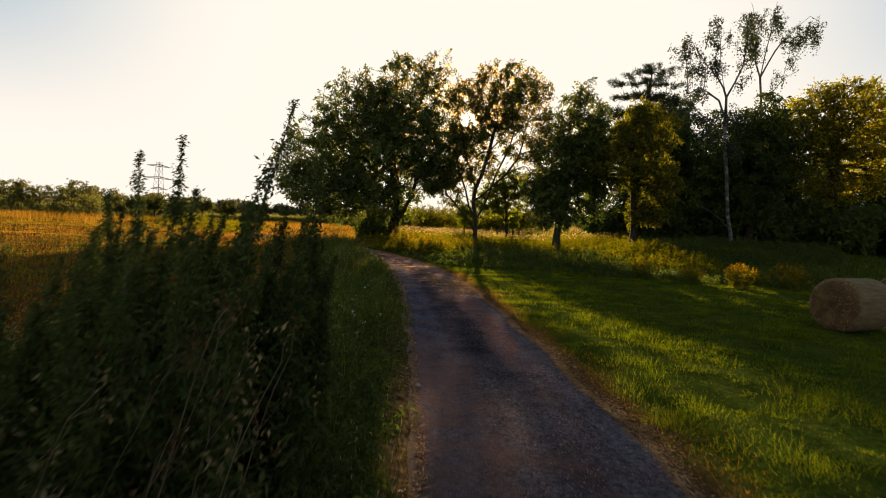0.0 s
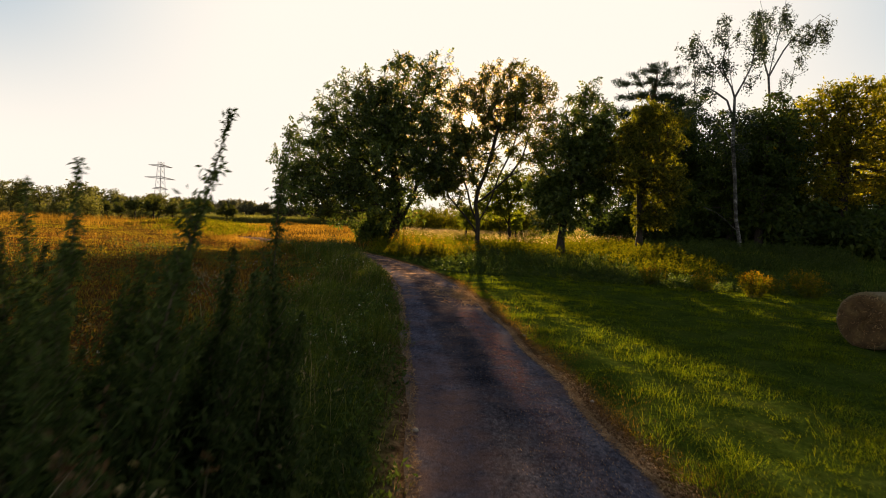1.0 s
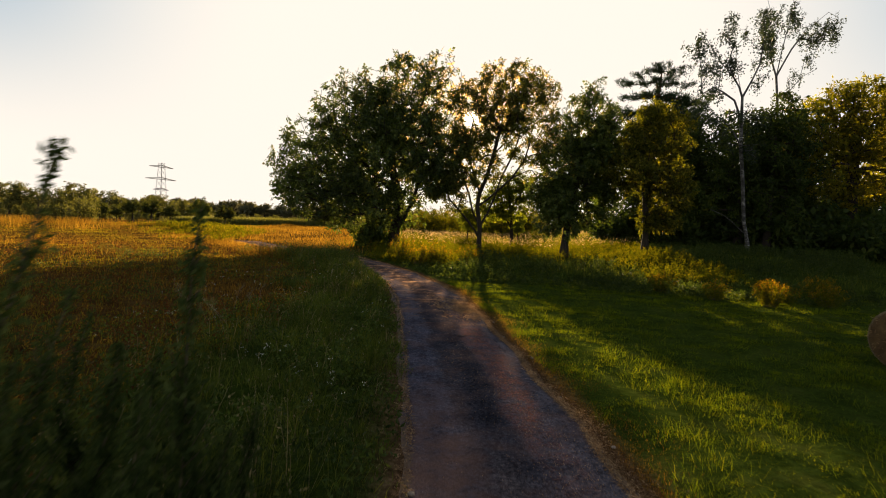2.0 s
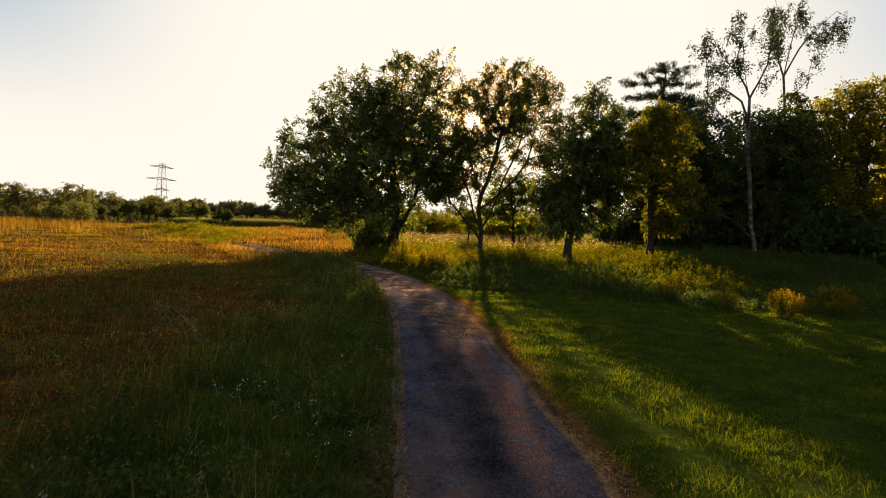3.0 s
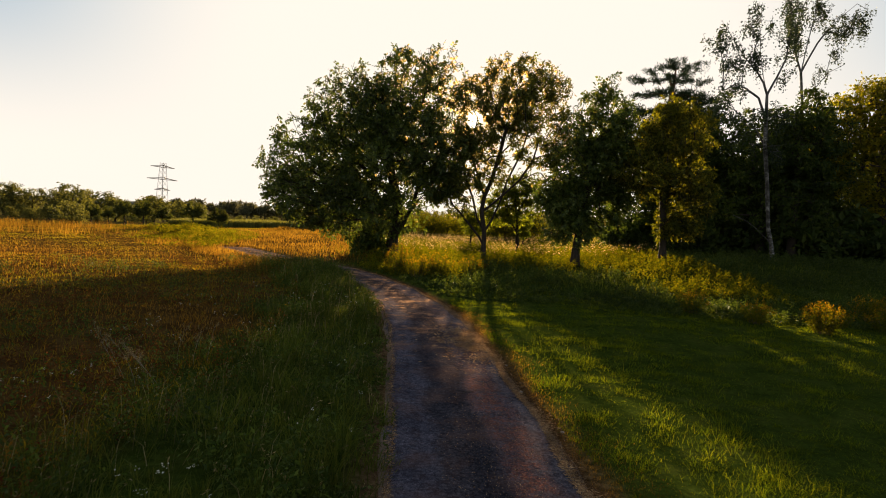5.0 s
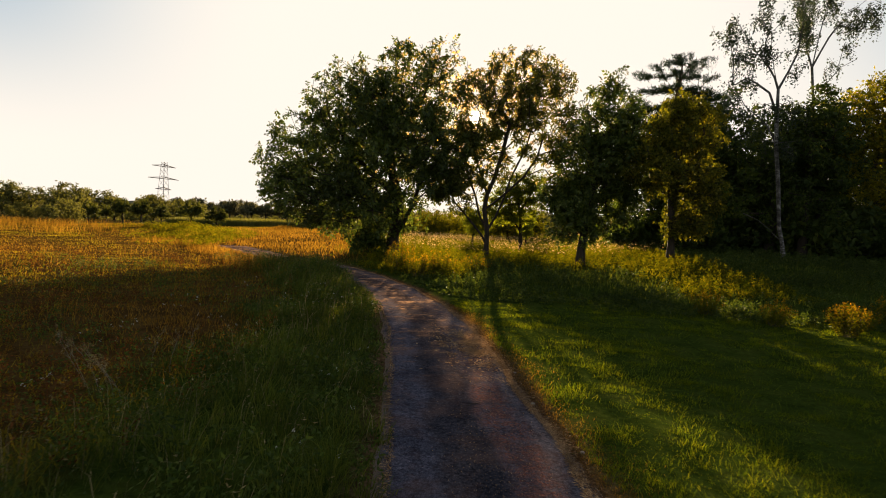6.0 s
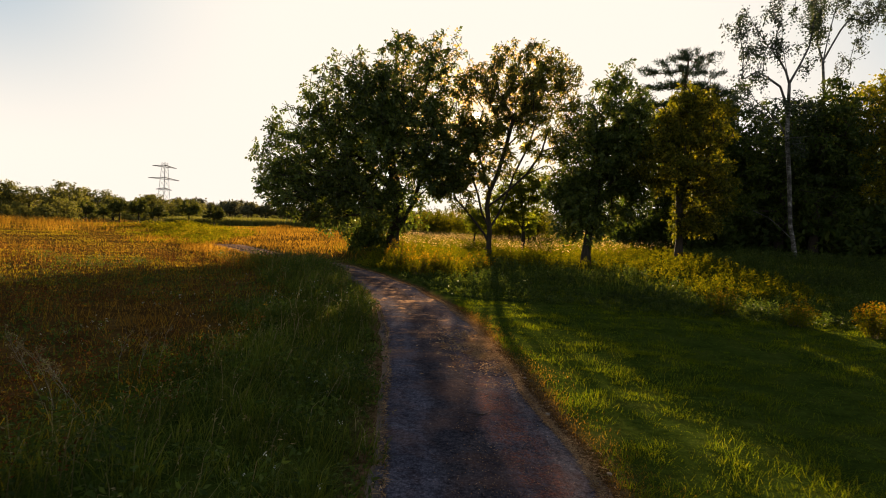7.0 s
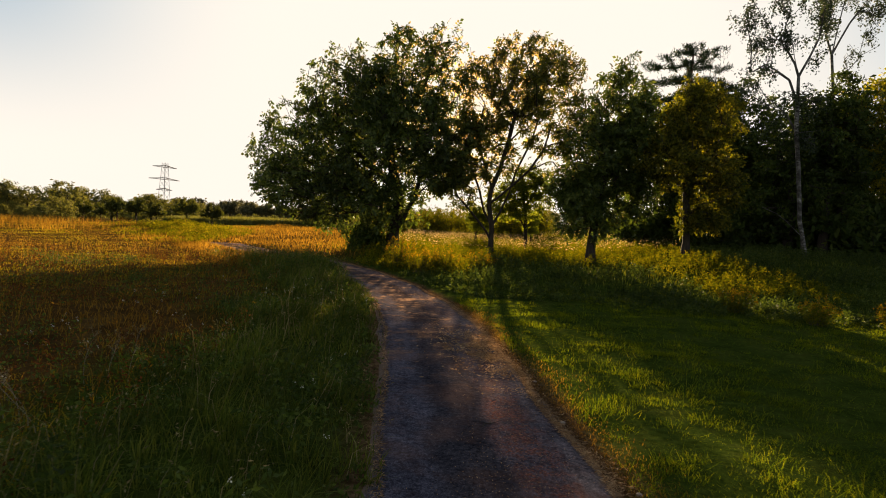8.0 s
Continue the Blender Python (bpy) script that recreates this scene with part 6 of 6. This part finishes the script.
# leafy weeds that stand in the meadow in drifts
wx, wy = scatter(g, 9500, -3.0, 26.0, 25.0, 64.0, 1.2)
d = wx - road_at(np.minimum(wy, 49.5))
keep = ((d > 1.6) | (wy > 49)) & (wx < 4 + 0.55 * wy) & (wy > 28.2 - 0.28 * np.maximum(wx - 1, 0)) & (clump(wx, wy, 0.55, 2.2) + 0.4 * g.uniform(-1, 1, len(wx)) > 0.36)
wx, wy = wx[keep], wy[keep]
m = 30
wh = np.repeat(g.uniform(0.3, 0.7, len(wx)) * (0.4 + 0.6 * smooth01((wy - 28) / 6)) * np.where(wy < 42, np.clip((d[keep] - 0.8) / 3.5, 0.3, 1.0), 1.0), m)
f = g.uniform(0.25, 1.0, len(wh))
p = on_land(np.repeat(wx, m), np.repeat(wy, m)) + g.normal(size=(len(wh), 3)) * np.array([[0.07, 0.07, 0.0]]) * (1.2 - f[:, None]) * 1.6
p[:, 2] += wh * f
# weeds in the same area take a darker leaf, shade put into colour
shaded = (p[:, 1] < 33.0 - 0.25 * np.maximum(p[:, 0] - 2, 0)) | ((p[:, 1] < 39.0) & (p[:, 0] > 2.2) & (p[:, 0] < 10.5)) | (p[:, 0] > 15.0)
stuff("meadow_weeds", leaf_quads(g, p[~shaded], 0.1, 0.1, 0.35), LIGHT_LEAF, "leafy yellow-green weeds standing in the meadow", "weeds")
stuff("nettles", leaf_quads(g, p[shaded], 0.1, 0.1, 0.35), WOOD_LEAF, "low weeds before the meadow, leaf colour darkened for shade", "weeds")
# pale seed heads over the meadow and the field's far part
x, y = scatter(g, 26000, -45.0, 30.0, 46.0, 84.0, 1.0)
d = x - road_at(np.minimum(y, 49.5))
keep = (np.abs(d) > 2) & (x < 12 + 0.1 * y) & (x > -2.2)
x, y = x[keep], y[keep]
p = on_land(x, y) + np.array([[0, 0, 1]]) * g.uniform(0.4, 0.75, (len(x), 1))
stuff("seed_heads", leaf_quads(g, p, 0.085, -0.8, 0.4), SEED, "pale fluffy seed heads over the meadow", "grass")
# small white flowers in the verge
x, y = scatter(g, 700, -5.5, 0.0, 5.0, 24.0, 1.3)
d = road_at(y) - x
keep = (d > 1.3) & (clump(x, y, 1.2, 3.0) > 0.6)
x, y = x[keep], y[keep]
p = on_land(x, y) + np.array([[0, 0, 1]]) * g.uniform(0.3, 0.6, (len(x), 1))
p = np.repeat(p, 5, 0) + g.normal(size=(len(p) * 5, 3)) * 0.012
stuff("white_flowers", leaf_quads(g, p, 0.013, -0.4, 0.9), PETAL, "small white flowers in the verge grass", "flower")

# pale straw on the lane's very rim, darker leaf litter behind it, and crumbs on the tar
def rim_litter(name, count, inner, spread, size, mat, label, left):
    y = -4.0 + 40.0 * g.uniform(0, 1, count) ** 1.25
    side = np.where(g.uniform(0, 1, count) < left, -1.0, 1.0)
    thick = 0.35 + 0.9 * clump(3.0 * side, y, 2.1, 0.3) * clump(side, y, 0.9, 1.1)
    off = inner + spread * np.abs(g.normal(size=count)) * thick + 0.05 * np.sin(y * 1.7 + side)
    x = road_at(y) + side * np.where(side > 0, off, 0.97 + 0.5 * (off - inner))
    p = np.stack([x, y, land(x, y) + 0.022 + g.uniform(0, 0.02, count)], 1)
    v, t = leaf_quads(g, p, size, 0.0, 0.16)
    v[:, 2] = np.repeat(p[:, 2], 4) + (v[:, 2] - np.repeat(p[:, 2], 4)) * 0.2
    stuff(name, (v, t), mat, label, "litter")


rim_litter("straw_litter", 44000, 0.98, 0.15, 0.065, LITTER, "dry straw along the lane's rim", 0.18)
rim_litter("leaf_litter", 24000, 1.08, 0.2, 0.06, BROWN_LITTER, "brown leaf litter beside the lane", 0.1)
x, y = scatter(g, 15000, -1.0, 1.0, 4.0, 34.0, 1.4)
off = 0.42 + 0.3 * g.normal(size=len(x)) + 0.2 * np.sin(y * 0.8)
off = np.where(np.abs(off) > 1.05, g.uniform(-1, 1, len(x)), off)
x = road_at(y) + off
p = np.stack([x, y, land(x, y) + 0.045 + 0 * x], 1)
v, t = leaf_quads(g, p, 0.013, 0.0, 0.7)
v[:, 2] = np.repeat(p[:, 2], 4) + (v[:, 2] - np.repeat(p[:, 2], 4)) * 0.4
stuff("road_crumbs", (v, t), LITTER, "rusty leaf crumbs and grit on the tar", "litter")


# sand and straw washed over the rim before the bend
g2 = np.random.default_rng(87)
y = 19.9 + 1.1 * g2.normal(size=9000)
off = 0.78 + 0.19 * g2.normal(size=9000)
x = road_at(y) + off
keep = clump(x, y, 4.0, 0.9) + 0.3 * g2.uniform(-1, 1, 9000) > 0.42
p = np.stack([x, y, land(x, y) + 0.052 + 0.01 * g2.uniform(0, 1, 9000)], 1)[keep]
v, t = leaf_quads(g2, p, 0.045, 0.0, 0.3)
v[:, 2] = np.repeat(p[:, 2], 4) + (v[:, 2] - np.repeat(p[:, 2], 4)) * 0.3
stuff("washed_litter", (v, t), LITTER, "drift of pale straw and chaff over the lane's rim", "litter")
g2 = np.random.default_rng(88)
y = 20.3 + 1.1 * g2.normal(size=1100)
x = road_at(y) + 0.42 + 0.3 * g2.normal(size=1100)
keep = (np.abs(x - road_at(y)) < 1.1) & (clump(x, y, 5.0, 0.4) > 0.35)
p = np.stack([x, y, land(x, y) + 0.055 + 0 * x], 1)[keep]
v, t = leaf_quads(g2, p, 0.06, 0.0, 0.5)
v[:, 2] = np.repeat(p[:, 2], 4) + (v[:, 2] - np.repeat(p[:, 2], 4)) * 0.35
stuff("fallen_leaves", (v, t), LITTER, "drift of dry fallen leaves on the tar", "litter")


def twig(x, y, turn, length):
    thing = new("fallen_twig")
    thing.matrix_world = pose(x, y, float(land(x, y)) + 0.05, 0, 0, turn)
    f = np.linspace(0, 1, 7)
    c = np.stack([f * length, 0.03 * np.sin(f * 5), 0.008 * np.sin(f * 9)], 1)
    part("stick", mesh_of("stick", *pipe(c, 0.007 * (1.2 - f), 6), BARK, True), thing)
    part("side_twig", mesh_of("side_twig", *tubes(c[3:4], c[3:4] + np.array([[0.09, 0.07, 0.01]]), [0.004], [0.002], 5), BARK, True), thing)
    tagged(thing, "thin brown fallen twig on the tar", "twig")


twig(0.92, 16.1, 48, 0.32)


def stone(seed, x, y, size):
    g = np.random.default_rng(seed)
    bm = bmesh.new()
    bmesh.ops.create_icosphere(bm, subdivisions=2, radius=size)
    for v in bm.verts:
        v.co *= 1 + 0.22 * noise.noise(v.co * 9 / size * 0.1 + Vector((seed, 0, 0)))
        v.co.z *= 0.6
    me = bpy.data.meshes.new("stone")
    bm.to_mesh(me)
    bm.free()
    me.materials.append(STONE)
    ob = new("stone", me)
    ob.matrix_world = pose(x, y, float(land(x, y)) + 0.02 + size * 0.3, 0, 0, float(g.uniform(0, 360)))
    tagged(ob, "small pale stone on the lane's dusty rim", "stone", group="stones by the lane")


for k, (off, y) in enumerate([(1.12, 8.6), (1.2, 10.4), (-0.98, 9.1), (1.1, 12.2), (1.25, 14.6), (1.08, 16.4), (-1.0, 13.3), (1.18, 18.2)]):
    stone(500 + k, float(road_at(y)) + off, y, 0.022 + 0.006 * (k % 3))
